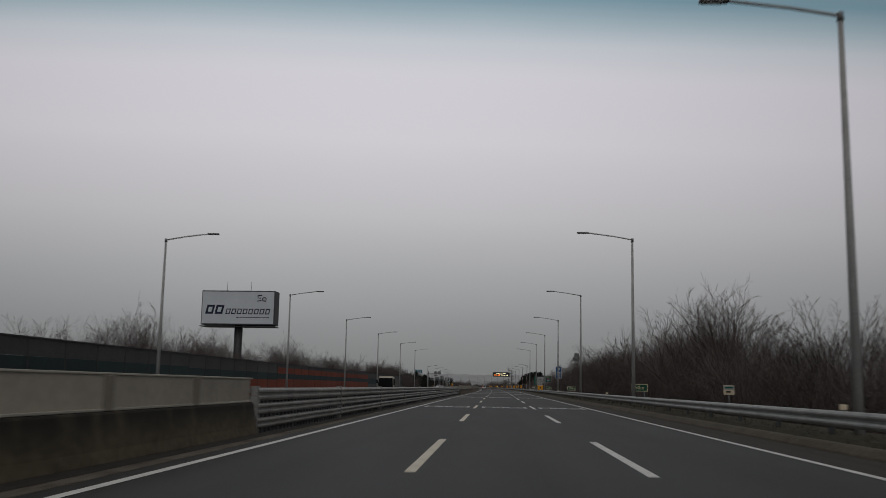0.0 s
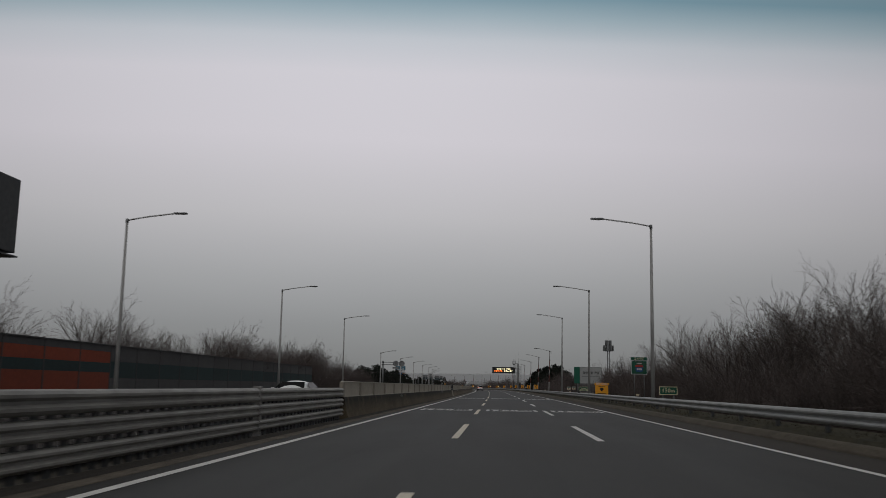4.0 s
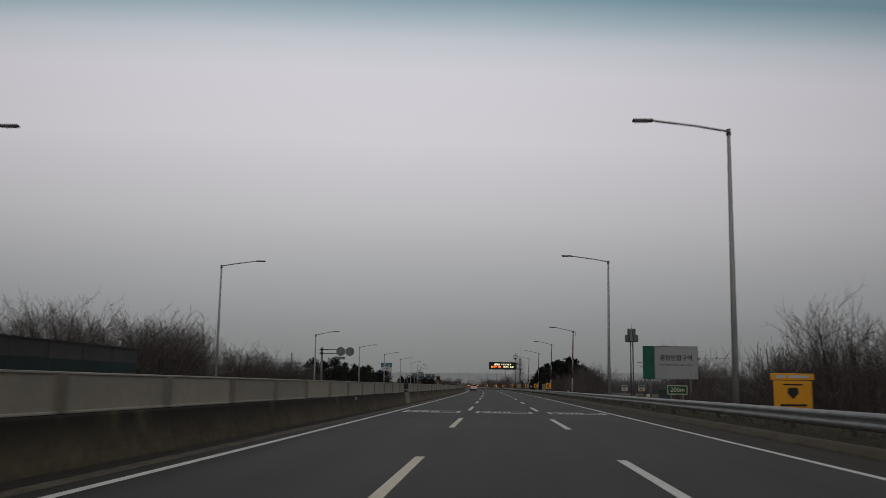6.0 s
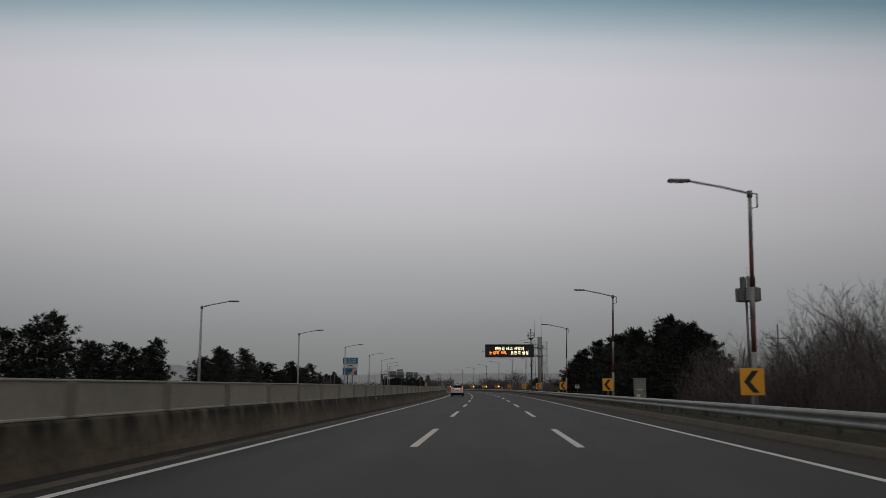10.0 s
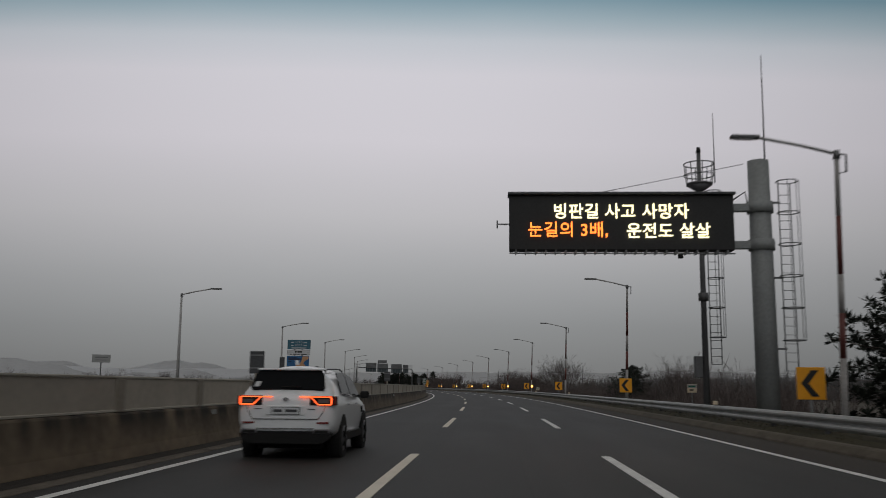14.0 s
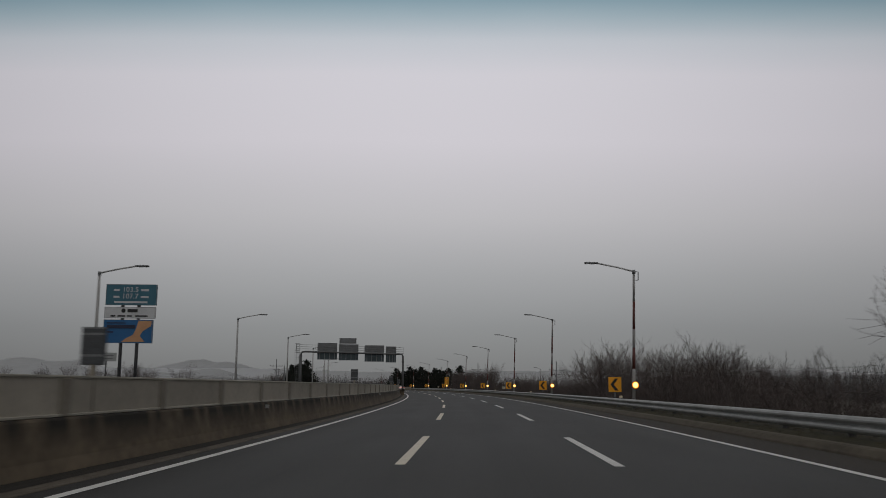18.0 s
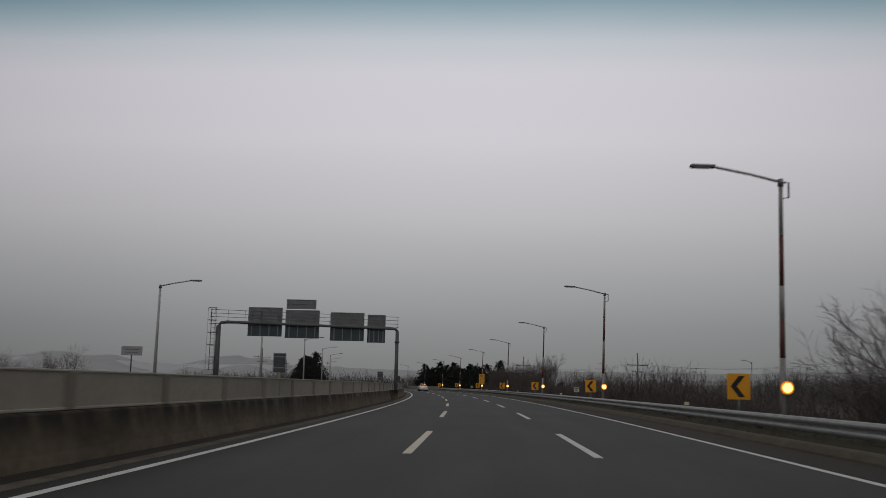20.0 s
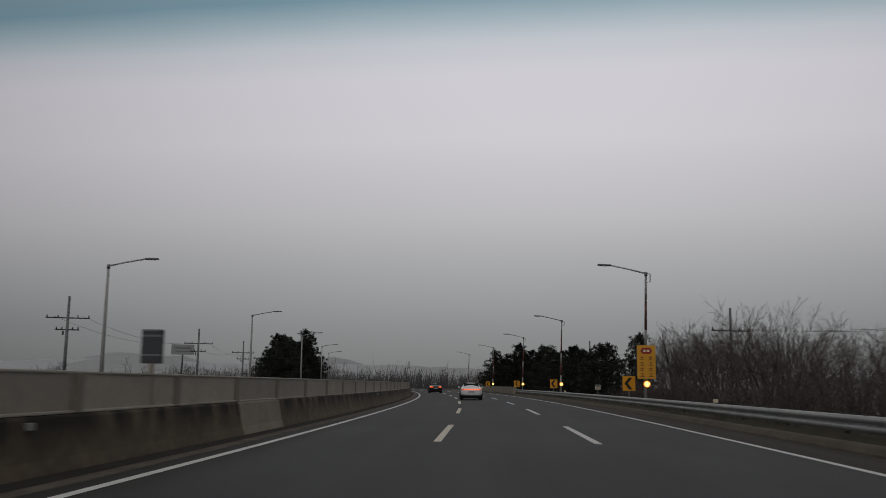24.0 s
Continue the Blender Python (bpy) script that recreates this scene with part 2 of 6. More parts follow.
FOOT_STRIP = surf("gutter_dirt", (0.032, 0.025, 0.018), (0.010, 0.008, 0.006), 0.95, size=0.7, fine=12, bump=0.5)
KERB = surf("kerb_concrete", (0.130, 0.110, 0.082), (0.062, 0.052, 0.038), 0.95, size=0.9, fine=10, bump=0.4)
GUTTER = surf("gutter_concrete", (0.15, 0.128, 0.10), (0.055, 0.046, 0.036), 0.95, size=0.8, fine=9, bump=0.4, low=0.38, high=0.62)
STEEL = surf("galvanised_steel", (0.46, 0.468, 0.462), (0.27, 0.276, 0.272), 0.55, 0.25, size=0.8, fine=9)
STEEL_DULL = surf("dull_steel", (0.27, 0.275, 0.28), (0.16, 0.165, 0.17), 0.6, 0.5, size=0.8, fine=9)
STEEL_OLD = surf("weathered_steel", (0.40, 0.39, 0.37), (0.20, 0.195, 0.185), 0.55, 0.3, size=0.7, fine=9)
DARK_STEEL = surf("dark_steel", (0.10, 0.105, 0.11), (0.06, 0.062, 0.066), 0.6, 0.4, size=0.5)
GRASS = surf("dry_grass", (0.060, 0.050, 0.022), (0.022, 0.021, 0.011), 0.95, size=0.9, fine=18, bump=0.8)
SOIL = surf("winter_ground", (0.10, 0.085, 0.06), (0.045, 0.04, 0.03), 0.95, size=9.0, fine=12, bump=0.6)
BARK = surf("bark", (0.145, 0.118, 0.108), (0.066, 0.054, 0.050), 0.95, size=0.4, fine=8, vary=0.25)
TWIG = surf("twigs", (0.158, 0.130, 0.122), (0.072, 0.060, 0.057), 0.95, size=1.2, fine=6, vary=0.3)
NEEDLE = surf("pine_needles", (0.022, 0.030, 0.021), (0.008, 0.012, 0.008), 0.9, size=0.6, fine=6, vary=0.25)
SNOW = surf("snow", (0.72, 0.74, 0.78), (0.5, 0.51, 0.54), 0.9, size=4.0, fine=8)


# ---- mesh helpers ----
def mesh_of(bm, name, mat):
    me = bpy.data.meshes.new(name)
    bm.to_mesh(me)
    bm.free()
    for x in (mat if isinstance(mat, (list, tuple)) else [mat]):
        me.materials.append(x)
    return me


def part(name, bm, mat, parent=None, label="", m=None):
    """Links a bmesh (or a ready mesh) as one mesh object under a thing or a part."""
    ob = new(name, bm if isinstance(bm, bpy.types.Mesh) else mesh_of(bm, name, mat))
    if parent:
        ob.parent = parent
    if m is not None:
        ob.matrix_basis = m
    if label:
        ob["label"] = label
    return ob


def thing(name, m, label, category, group="", kind=""):
    ob = new(name)
    ob.empty_display_size = 0.2
    ob.matrix_basis = m
    return tagged(ob, label, category, group, kind)


def box(bm, x0, x1, y0, y1, z0, z1, bevel=0.0):
    r = bmesh.ops.create_cube(bm, size=1.0, matrix=Matrix.Translation(((x0 + x1) / 2, (y0 + y1) / 2, (z0 + z1) / 2)) @ Matrix.Diagonal((abs(x1 - x0), abs(y1 - y0), abs(z1 - z0), 1)))
    if bevel:
        es = {e for v in r["verts"] for e in v.link_edges}
        bmesh.ops.bevel(bm, geom=list(es), offset=bevel, segments=2, affect="EDGES", profile=0.5)
    return bm


def B(*a):
    return box(bmesh.new(), *a)


def tube(bm, a, b, r0, r1=None, n=8, caps=True):
    """A tapered tube from a to b."""
    a, b = Vector(a), Vector(b)
    r1 = r0 if r1 is None else r1
    q = (b - a).to_track_quat("Z", "Y").to_matrix()
    rings = []
    for p, r in ((a, r0), (b, r1)):
        rings.append([bm.verts.new(p + q @ Vector((r * math.cos(2 * math.pi * i / n), r * math.sin(2 * math.pi * i / n), 0))) for i in range(n)])
    for i in range(n):
        f = bm.faces.new((rings[0][i], rings[0][(i + 1) % n], rings[1][(i + 1) % n], rings[1][i]))
        f.smooth = n > 5
    if caps:
        bm.faces.new(rings[0][::-1])
        bm.faces.new(rings[1])
    return bm


def T(*a, **k):
    return tube(bmesh.new(), *a, **k)


def pipe(points, r, n=8):
    """A bent pipe through points, one closed skin."""
    bm = bmesh.new()
    ps = [Vector(p) for p in points]
    rings = []
    for i, p in enumerate(ps):
        d = (ps[min(i + 1, len(ps) - 1)] - ps[max(i - 1, 0)]).normalized()
        u = d.cross(Vector((0.21, 0.13, 0.97)) if abs(d.z) < 0.9 else Vector((1, 0.1, 0.05))).normalized()
        w = d.cross(u)
        rings.append([bm.verts.new(p + u * (r * math.cos(2 * math.pi * k / n)) + w * (r * math.sin(2 * math.pi * k / n))) for k in range(n)])
    for a, b in zip(rings, rings[1:]):
        for k in range(n):
            f = bm.faces.new((a[k], a[(k + 1) % n], b[(k + 1) % n], b[k]))
            f.smooth = True
    bm.faces.new(rings[0][::-1])
    bm.faces.new(rings[-1])
    bmesh.ops.recalc_face_normals(bm, faces=bm.faces)
    return bm


def slab(points, y0, y1):
    """A flat outline in x and z, given thickness from y0 to y1."""
    bm = bmesh.new()
    f = [bm.verts.new((x, y0, z)) for x, z in points]
    k = [bm.verts.new((x, y1, z)) for x, z in points]
    bm.faces.new(f)
    bm.faces.new(k[::-1])
    for i in range(len(points)):
        j = (i + 1) % len(points)
        bm.faces.new((f[j], f[i], k[i], k[j]))
    bmesh.ops.recalc_face_normals(bm, faces=bm.faces)
    return bm


def sweep(profile, s0, s1, step=5.0, closed=False, caps=False, smooth=False):
    """A section of (o, z) points drawn along the road."""
    bm = bmesh.new()
    uv = bm.loops.layers.uv.new("road")
    n = max(1, round((s1 - s0) / step))
    rows = [[bm.verts.new(on(s0 + (s1 - s0) * i / n, o, z)) for o, z in profile] for i in range(n + 1)]
    m = len(profile)
    for i in range(n):
        a, b = rows[i], rows[i + 1]
        for j in range(m if closed else m - 1):
            k = (j + 1) % m
            f = bm.faces.new((a[j], a[k], b[k], b[j]))
            f.smooth = smooth
            for lp, (p, q) in zip(f.loops, ((j, i), (k, i), (k, i + 1), (j, i + 1))):
                lp[uv].uv = (profile[p][0], s0 + (s1 - s0) * q / n)
    if caps and closed:
        bm.faces.new(rows[0][::-1])
        bm.faces.new(rows[-1])
    if closed:
        bmesh.ops.recalc_face_normals(bm, faces=bm.faces)
    return bm


def run_of(profile, length):
    """A closed section of (x, z) points drawn straight along y, for pieces that share it."""
    bm = bmesh.new()
    a = [bm.verts.new((x, 0, z)) for x, z in profile]
    b = [bm.verts.new((x, length, z)) for x, z in profile]
    bm.faces.new(a)
    bm.faces.new(b[::-1])
    for i in range(len(profile)):
        j = (i + 1) % len(profile)
        bm.faces.new((a[j], a[i], b[i], b[j]))
    bmesh.ops.recalc_face_normals(bm, faces=bm.faces)
    return bm


def words(text, size, mat, depth=0.0, align="CENTER", squeeze=1.0, bold=0.0):
    """Lettering as a mesh, upright in x and z, facing -y, its middle at the origin."""
    cu = bpy.data.curves.new("lettering", "FONT")
    cu.body, cu.size, cu.align_x, cu.align_y, cu.extrude, cu.space_character, cu.offset = text, size, align, "CENTER", depth, 1.05, bold
    ob = bpy.data.objects.new("lettering", cu)
    scene.collection.objects.link(ob)
    bpy.context.view_layer.update()
    me = bpy.data.meshes.new_from_object(ob.evaluated_get(bpy.context.evaluated_depsgraph_get()))
    bpy.data.objects.remove(ob)
    me.transform(Matrix.Rotation(math.pi / 2, 4, "X") @ Matrix.Diagonal((squeeze, 1, 1, 1)))
    me.materials.clear()
    me.materials.append(mat)
    return me


# ---- ground and road ----
END = 1000.0
land = [(-900, 1.0), (-320, -0.5), (-120, -0.8), (-60, -0.7), (-30, -0.5), (-25.5, -0.06), (-6.9, -0.06), (6.9, -0.06), (9.6, -0.06), (11.5, -0.6), (16, -0.9), (45, -1.0), (150, -1.0), (500, -0.5), (2500, 2)]
gm = sweep(land, -1500, 3600, 20)
tagged(part("ground", gm, SOIL), "brown winter farmland and verges beside the motorway", "ground", kind="structure")
tagged(part("road", sweep([(-6.35, 0.0), (6.7, 0.0)], -250, END, 5), ASPHALT), "dark asphalt carriageway with three lanes", "road", kind="structure")
tagged(part("road_opposite", sweep([(-22.4, 0.0), (-7.2, 0.0)], -250, END, 10), ASPHALT_OLD), "grey asphalt carriageway of the opposite direction", "road", kind="structure")
tagged(part("road_shoulder", sweep([(5.42, 0.004), (6.69, 0.004)], -250, END, 5), ASPHALT_OLD), "brownish dusty asphalt hard shoulder", "shoulder", kind="structure")
tagged(part("gutter_dirt", sweep([(-6.36, 0.05), (-6.22, 0.03), (-6.07, 0.022)], -250, END, 5), FOOT_STRIP), "dark strip along the foot of the barrier", "gutter", kind="structure")
tagged(part("road_gutter", sweep([(-6.075, 0.014), (-6.06, 0.020), (-5.80, 0.012), (-5.79, 0.002)], -250, END, 5), GUTTER), "dirty concrete gutter strip beside the barrier", "gutter", kind="structure")
for o, nm in ((-5.35, "edge_line_median"), (5.29, "edge_line_shoulder")):
    tagged(part(nm, sweep([(o - 0.085, 0.008), (o + 0.085, 0.008)], -150, END, 5), PAINT), "solid white painted edge line of the carriageway", "road marking", kind="structure")
tagged(part("edge_line_opposite", sweep([(-18.9, 0.008), (-18.75, 0.008)], -150, END, 10), PAINT), "solid white painted line of the opposite carriageway", "road marking", kind="structure")
tagged(part("verge", sweep([(7.03, 0.185), (7.2, 0.27), (7.6, 0.32), (8.9, 0.28), (10.4, -0.2)], -250, END, 5), GRASS), "narrow strip of dry yellowish grass", "verge", kind="structure")
kerb = tagged(part("kerb", sweep([(6.66, -0.02), (6.69, 0.05), (6.80, 0.16), (6.86, 0.185), (7.04, 0.19), (7.04, -0.05)], -250, END, 5), KERB), "weathered brown concrete kerb", "kerb", kind="structure")

# ---- steel guard rail on the verge ----
BEAM = [(0.0, 0.86), (-0.03, 0.855), (-0.055, 0.835), (-0.085, 0.79), (-0.085, 0.755), (-0.06, 0.715), (-0.012, 0.695), (-0.012, 0.66), (-0.06, 0.64), (-0.085, 0.60), (-0.085, 0.565), (-0.055, 0.515), (-0.03, 0.495), (0.0, 0.49)]
RAIL_O = 7.35


def rail_drop(s):
    """How far the guard rail has sunk below its full height."""
    return float(np.interp(s, (150, 235, 430), (0.0, -0.045, -0.135)))


def rail(name, o, s0, s1, label, z=0.0, face=-1, spacing=4.0):
    top = thing(name, at(s0, o), label, "guard rail", kind="structure")
    inv = top.matrix_basis.inverted()
    sec = [(o - face * (-x) if face > 0 else o + x, zz + z) for x, zz in BEAM]
    back = [(q + 0.012 * -face, zz) for q, zz in reversed(sec)]
    bm = sweep(sec + back, s0, s1, 4.0, closed=True, caps=True)
    rows = len(sec) * 2
    for k, v in enumerate(bm.verts):
        v.co.z += rail_drop(s0 + (k // rows) * (s1 - s0) / max(1, round((s1 - s0) / 4.0)))
    bm.transform(inv)
    part("beam", bm, STEEL, top, "galvanised corrugated beam")
    post = mesh_of(B(-0.005, 0.10, -0.06, 0.06, -0.1, 0.80), "post", DARK_STEEL)
    n = int((s1 - s0) / spacing)
    for i in range(n):
        part("post", post, None, top, m=inv @ at(s0 + spacing * (i + 0.5), o + 0.005, z + rail_drop(s0 + spacing * (i + 0.5))))
    return top


for i in range(14):
    rail("guard_rail", RAIL_O, -60 + 64 * i, -60 + 64 * (i + 1) - 0.004, "galvanised steel guard rail along the hard shoulder")

# ---- median barrier ----
PITCH = 4.15
JERSEY = [(-0.28, -0.05), (0.26, -0.05), (0.26, 0.06), (0.20, 0.24), (0.105, 0.76), (0.085, 0.79), (0.055, 0.805), (-0.10, 0.805), (-0.16, 0.76), (-0.28, 0.24)]
BAR_O = -6.62
jersey_mesh = mesh_of(run_of(JERSEY, PITCH - 0.012), "barrier_block", CONCRETE)
jersey_mossy = mesh_of(run_of(JERSEY, PITCH - 0.012), "barrier_block", CONCRETE_MOSSY)
jersey_new = mesh_of(run_of([(x * 1.06, z * 1.004) for x, z in JERSEY], PITCH - 0.012), "barrier_block", CONCRETE_NEW)
pbm = B(-0.035, 0.035, 0.165, PITCH - 0.165, 0.809, 1.365)
LEDGE = surf("barrier_ledge_paint", (0.56, 0.53, 0.46), (0.40, 0.375, 0.32), 0.7, size=0.9, fine=9, vary=0.12)
cap_mesh = mesh_of(B(-0.06, 0.06, 0.004, PITCH - 0.008, 1.367, 1.405, 0.01), "top_cap", LEDGE)
ledge_mesh = mesh_of(B(-0.065, 0.065, 0.17, PITCH - 0.17, 0.808, 0.85, 0.01), "ledge", LEDGE)
panel_mesh = mesh_of(pbm, "screen_panel", PANEL)
qbm = B(-0.075, 0.075, -0.16, 0.16, 0.808, 1.365, 0.015)
post_mesh = mesh_of(qbm, "screen_post", POSTC)


def median(s0, s1, gap=(), fresh=()):
    n = round((s1 - s0) / PITCH)
    i = 0
    while i < n:
        k = min(n, i + 10)
        top = thing("median_barrier", at(s0 + i * PITCH, BAR_O), "stained concrete median barrier topped by grey-beige screen panels", "barrier", kind="structure")
        inv = top.matrix_basis.inverted()
        for j in range(i, k):
            m = inv @ at(s0 + j * PITCH, BAR_O)
            part("barrier_block", jersey_new if j in fresh else (jersey_mossy if s0 < 200 else jersey_mesh), None, top, "pale fresh concrete block" if j in fresh else "", m)
            if j not in gap:
                part("screen_panel", panel_mesh, None, top, m=m)
                part("screen_post", post_mesh, None, top, m=m)
                part("top_cap", cap_mesh, None, top, m=m)
                part("ledge", ledge_mesh, None, top, m=m)
        i = k


median(-60.9, 22.1)
median(144.8, 227.8)
median(227.8 + 1.6, 900, fresh={112})

# steel opening in the median
RAIL2 = [(0.0, 0.16), (-0.05, 0.14), (-0.085, 0.10), (-0.085, 0.06), (-0.03, 0.02), (-0.03, -0.02), (-0.085, -0.06), (-0.085, -0.10), (-0.05, -0.14), (0.0, -0.16)]
i = 0
s = 22.5
while s < 144:
    e = min(s + 12.25, 144.6)
    top = thing("median_gate", at(s, BAR_O), "removable steel median gate with stacked corrugated beams", "barrier", "steel gates in the median", "structure")
    inv = top.matrix_basis.inverted()
    for zc, sc in ((0.99, 1.05), (0.625, 0.92), (0.265, 0.85)):
        for side in (1, -1):
            sec = [(BAR_O - side * x + side * 0.05, zc + z * sc) for x, z in RAIL2]
            bm = sweep(sec + [(o - side * 0.015, z) for o, z in reversed(sec)], s, e - 0.15, 4.0, closed=True, caps=True)
            bm.transform(inv)
            part("beam", bm, STEEL_OLD, top, "weathered galvanised corrugated beam")
    part("end_post", B(-0.10, 0.10, 0.02, 0.18, 0.0, 1.2, 0.01), STEEL_OLD, top)
    # Pickets are close and dark to stand in for shade between the beams too.
    pk = mesh_of(B(-0.03, 0.03, -0.10, 0.10, 0.0, 0.95), "picket", DARK_STEEL)
    for j in range(int((e - s) / 0.44)):
        part("picket", pk, None, top, m=inv @ at(s + 0.4 + 0.44 * j, BAR_O))
    s = e

# ---- noise wall beyond the opposite carriageway ----
WALL_O = -24.2
NGREY = surf("noise_wall_grey", (0.10, 0.10, 0.105), (0.065, 0.066, 0.07), 0.75, size=3.0, vary=0.1)
NTEAL = surf("noise_wall_teal", (0.022, 0.052, 0.055), (0.014, 0.034, 0.038), 0.75, size=3.0, vary=0.12)
NORANGE = surf("noise_wall_orange", (0.33, 0.058, 0.022), (0.22, 0.040, 0.017), 0.75, size=3.0, vary=0.12)
WALL_STEP = 4.0
low_m = {k: mesh_of(B(-0.06, 0.06, 0.07, WALL_STEP - 0.07, z0, z1), "wall_panel", c) for k, z0, z1, c in (
    ("g1", 2.45, 3.36, NGREY), ("t2", 1.45, 2.44, NTEAL), ("g3", 0.0, 1.44, NGREY), ("g0", 3.0, 3.36, NGREY), ("o1", 2.34, 2.995, NORANGE), ("t2b", 1.77, 2.335, NTEAL), ("o3", 0.0, 1.765, NORANGE), ("o2", 1.45, 2.44, NORANGE), ("g4", 2.36, 3.36, NGREY), ("t4", 1.66, 2.355, NTEAL), ("o4", 0.0, 1.655, NORANGE))}
wpost = mesh_of(box(B(-0.075, 0.075, -0.05, 0.05, -0.4, 3.40), -0.12, 0.12, 0.06, WALL_STEP - 0.06, 3.364, 3.44), "wall_post", surf("wall_post_grey", (0.09, 0.088, 0.088), (0.06, 0.06, 0.06), 0.75, 0.1, size=0.5))
for i in range(-2, 14):
    top = thing("noise_wall", at(i * 16.0, WALL_O), "tall noise wall with grey, teal and orange panels" if 2 < i < 11 else "tall noise wall with grey and teal panels", "noise wall", kind="structure")
    inv = top.matrix_basis.inverted()
    for j in range(4):
        s = i * 16.0 + j * WALL_STEP
        if s > 222:
            continue
        kinds = ("g1", "t2", "g3") if s < 66 or s > 160 else (("g4", "t4", "o4") if s < 95 else ("g0", "o1", "t2b", "o3"))
        m = inv @ at(s, WALL_O)
        for k in kinds:
            part("wall_panel", low_m[k], None, top, m=m)
        part("wall_post", wpost, None, top, m=m)

# ---- street lamps ----
LAMP_R = [21.75, 56.3, 91.4, 126.0, 162.5, 197.7, 232.3, 268.5, 303.8, 337.0, 372.0, 407.8, 442.0, 477.3, 512.8, 547.4, 583.2, 616.4, 651.1, 687.0, 723.5, 761.3, 793.6, 828, 863]
LAMP_L = [21, 55.8, 91, 125.8, 159.8, 197.1, 234.0, 267.8, 303.3, 337.7, 372.6, 408.5, 444.0, 478.0, 512.5, 547.5, 582.2, 614.9, 650, 686.4, 720.7, 756.6, 792.4, 828, 863]
LAMP_HEAD = surf("lamp_head_grey", (0.22, 0.225, 0.23), (0.14, 0.145, 0.15), 0.5, 0.3, size=0.5)
POLE_OLD = surf("lamp_pole_grey", (0.50, 0.50, 0.49), (0.34, 0.34, 0.335), 0.6, 0.1, size=0.9)
POLE_WHITE = surf("lamp_pole_white", (0.42, 0.41, 0.40), (0.24, 0.23, 0.22), 0.6, size=0.7)
POLE_RED = surf("lamp_pole_red", (0.17, 0.05, 0.04), (0.09, 0.03, 0.026), 0.6, size=0.5)
LENS = surf("lamp_lens", (0.5, 0.5, 0.5), (0.4, 0.4, 0.4), 0.25)


def lamp(m, height, arm, banded):
    t = thing("street_lamp", m, "street lamp on a pole painted in white and dull red bands" if banded else "tall grey steel street lamp with one long arm", "street lamp", "street lamps along the motorway")
    rise = 0.42
    if banded:
        zs = [0.25, height * 0.30, height * 0.45, height * 0.58, height * 0.78, height]
        for i in range(5):
            r = 0.095 - 0.035 * zs[i] / height, 0.095 - 0.035 * zs[i + 1] / height
            part("pole_section", T((0, 0, zs[i]), (0, 0, zs[i + 1]), *r, n=12), POLE_RED if i in (1, 3) else POLE_WHITE, t)
        part("junction_bracket", pipe([(0.0, 0, height - 0.55), (0.24, 0, height - 0.5), (0.24, 0, height - 0.05), (0.0, 0, height - 0.02)], 0.03, 6), STEEL_DULL, t)
    else:
        part("pole", T((0, 0, 0.2), (0, 0, height), 0.125, 0.065, n=12), POLE_OLD, t)
    part("base", box(T((0, 0, -0.1), (0, 0, 0.28), 0.17, 0.15, n=12), -0.22, 0.22, -0.22, 0.22, -0.25, 0.03), STEEL_DULL, t)
    part("pole_cap", T((0, 0, height - 0.16), (0, 0, height + 0.06), 0.095, 0.08, n=10), STEEL_DULL, t)
    part("arm", pipe([(0, 0, height - 0.03), (-arm * 0.35, 0, height + rise * 0.42), (-arm + 0.55, 0, height + rise * 0.9)], 0.042), POLE_OLD, t)
    bm = bmesh.new()
    box(bm, -arm - 0.12, -arm + 0.62, -0.13, 0.13, height + rise - 0.085, height + rise + 0.005, 0.03)
    h = part("lamp_head", bm, LAMP_HEAD, t)
    part("lens", B(-arm - 0.05, -arm + 0.45, -0.10, 0.10, height + rise - 0.10, height + rise - 0.083), LENS, h)
    return t


old_r = lamp(at(LAMP_R[0], 7.95) @ pose(0, 0, 0, 0, 0.4), 10.64, 3.35, False)
for s in LAMP_R[1:7]:
    copy_thing(old_r, at(s, 7.95) @ pose(0, 0, 0, 0, 0.4))
new_r = lamp(at(LAMP_R[7], 8.47) @ pose(0, 0, 0, 0, 1.4), 7.63, 2.6, True)
SINK = {303.8: 0.13, 407.8: -0.22, 442.0: 0.15, 477.3: -0.2}
for s in LAMP_R[8:]:
    copy_thing(new_r, at(s, 8.47, SINK.get(s, 0.0)) @ pose(0, 0, 0, 0, 1.4))
for s in LAMP_L[:7]:
    copy_thing(old_r, at(s, -21.9, -0.28, 180))
new_l = lamp(at(LAMP_L[7], -20.9, -0.75, 180), 7.63, 2.6, False)
for k, s in enumerate(LAMP_L[8:]):
    copy_thing(new_l, at(s, -20.9, float(np.interp(k, (0, 3, 8), (-0.65, -0.38, -0.2))), 180))

# ---- signs and masts ----
SIGN_BACK = surf("sign_back_aluminium", (0.26, 0.267, 0.27), (0.17, 0.175, 0.178), 0.6, 0.4, size=0.8)
WHITE = surf("sign_white", (0.66, 0.67, 0.68), (0.52, 0.53, 0.54), 0.5, size=1.5)
GREEN = surf("sign_green", (0.004, 0.095, 0.052), (0.003, 0.07, 0.038), 0.6, size=1.0)
BLUE = surf("sign_blue", (0.012, 0.09, 0.26), (0.008, 0.06, 0.18), 0.45, size=1.0)
ORANGE = surf("sign_orange", (0.95, 0.41, 0.012), (0.84, 0.355, 0.010), 0.5, size=0.8)
BLACK = surf("sign_black", (0.02, 0.02, 0.02), (0.01, 0.01, 0.01), 0.6)
NAVY = surf("navy_print", (0.012, 0.02, 0.06), (0.008, 0.014, 0.04), 0.5)
CREAM = surf("cream_print", (0.88, 0.80, 0.52), (0.74, 0.67, 0.44), 0.5)
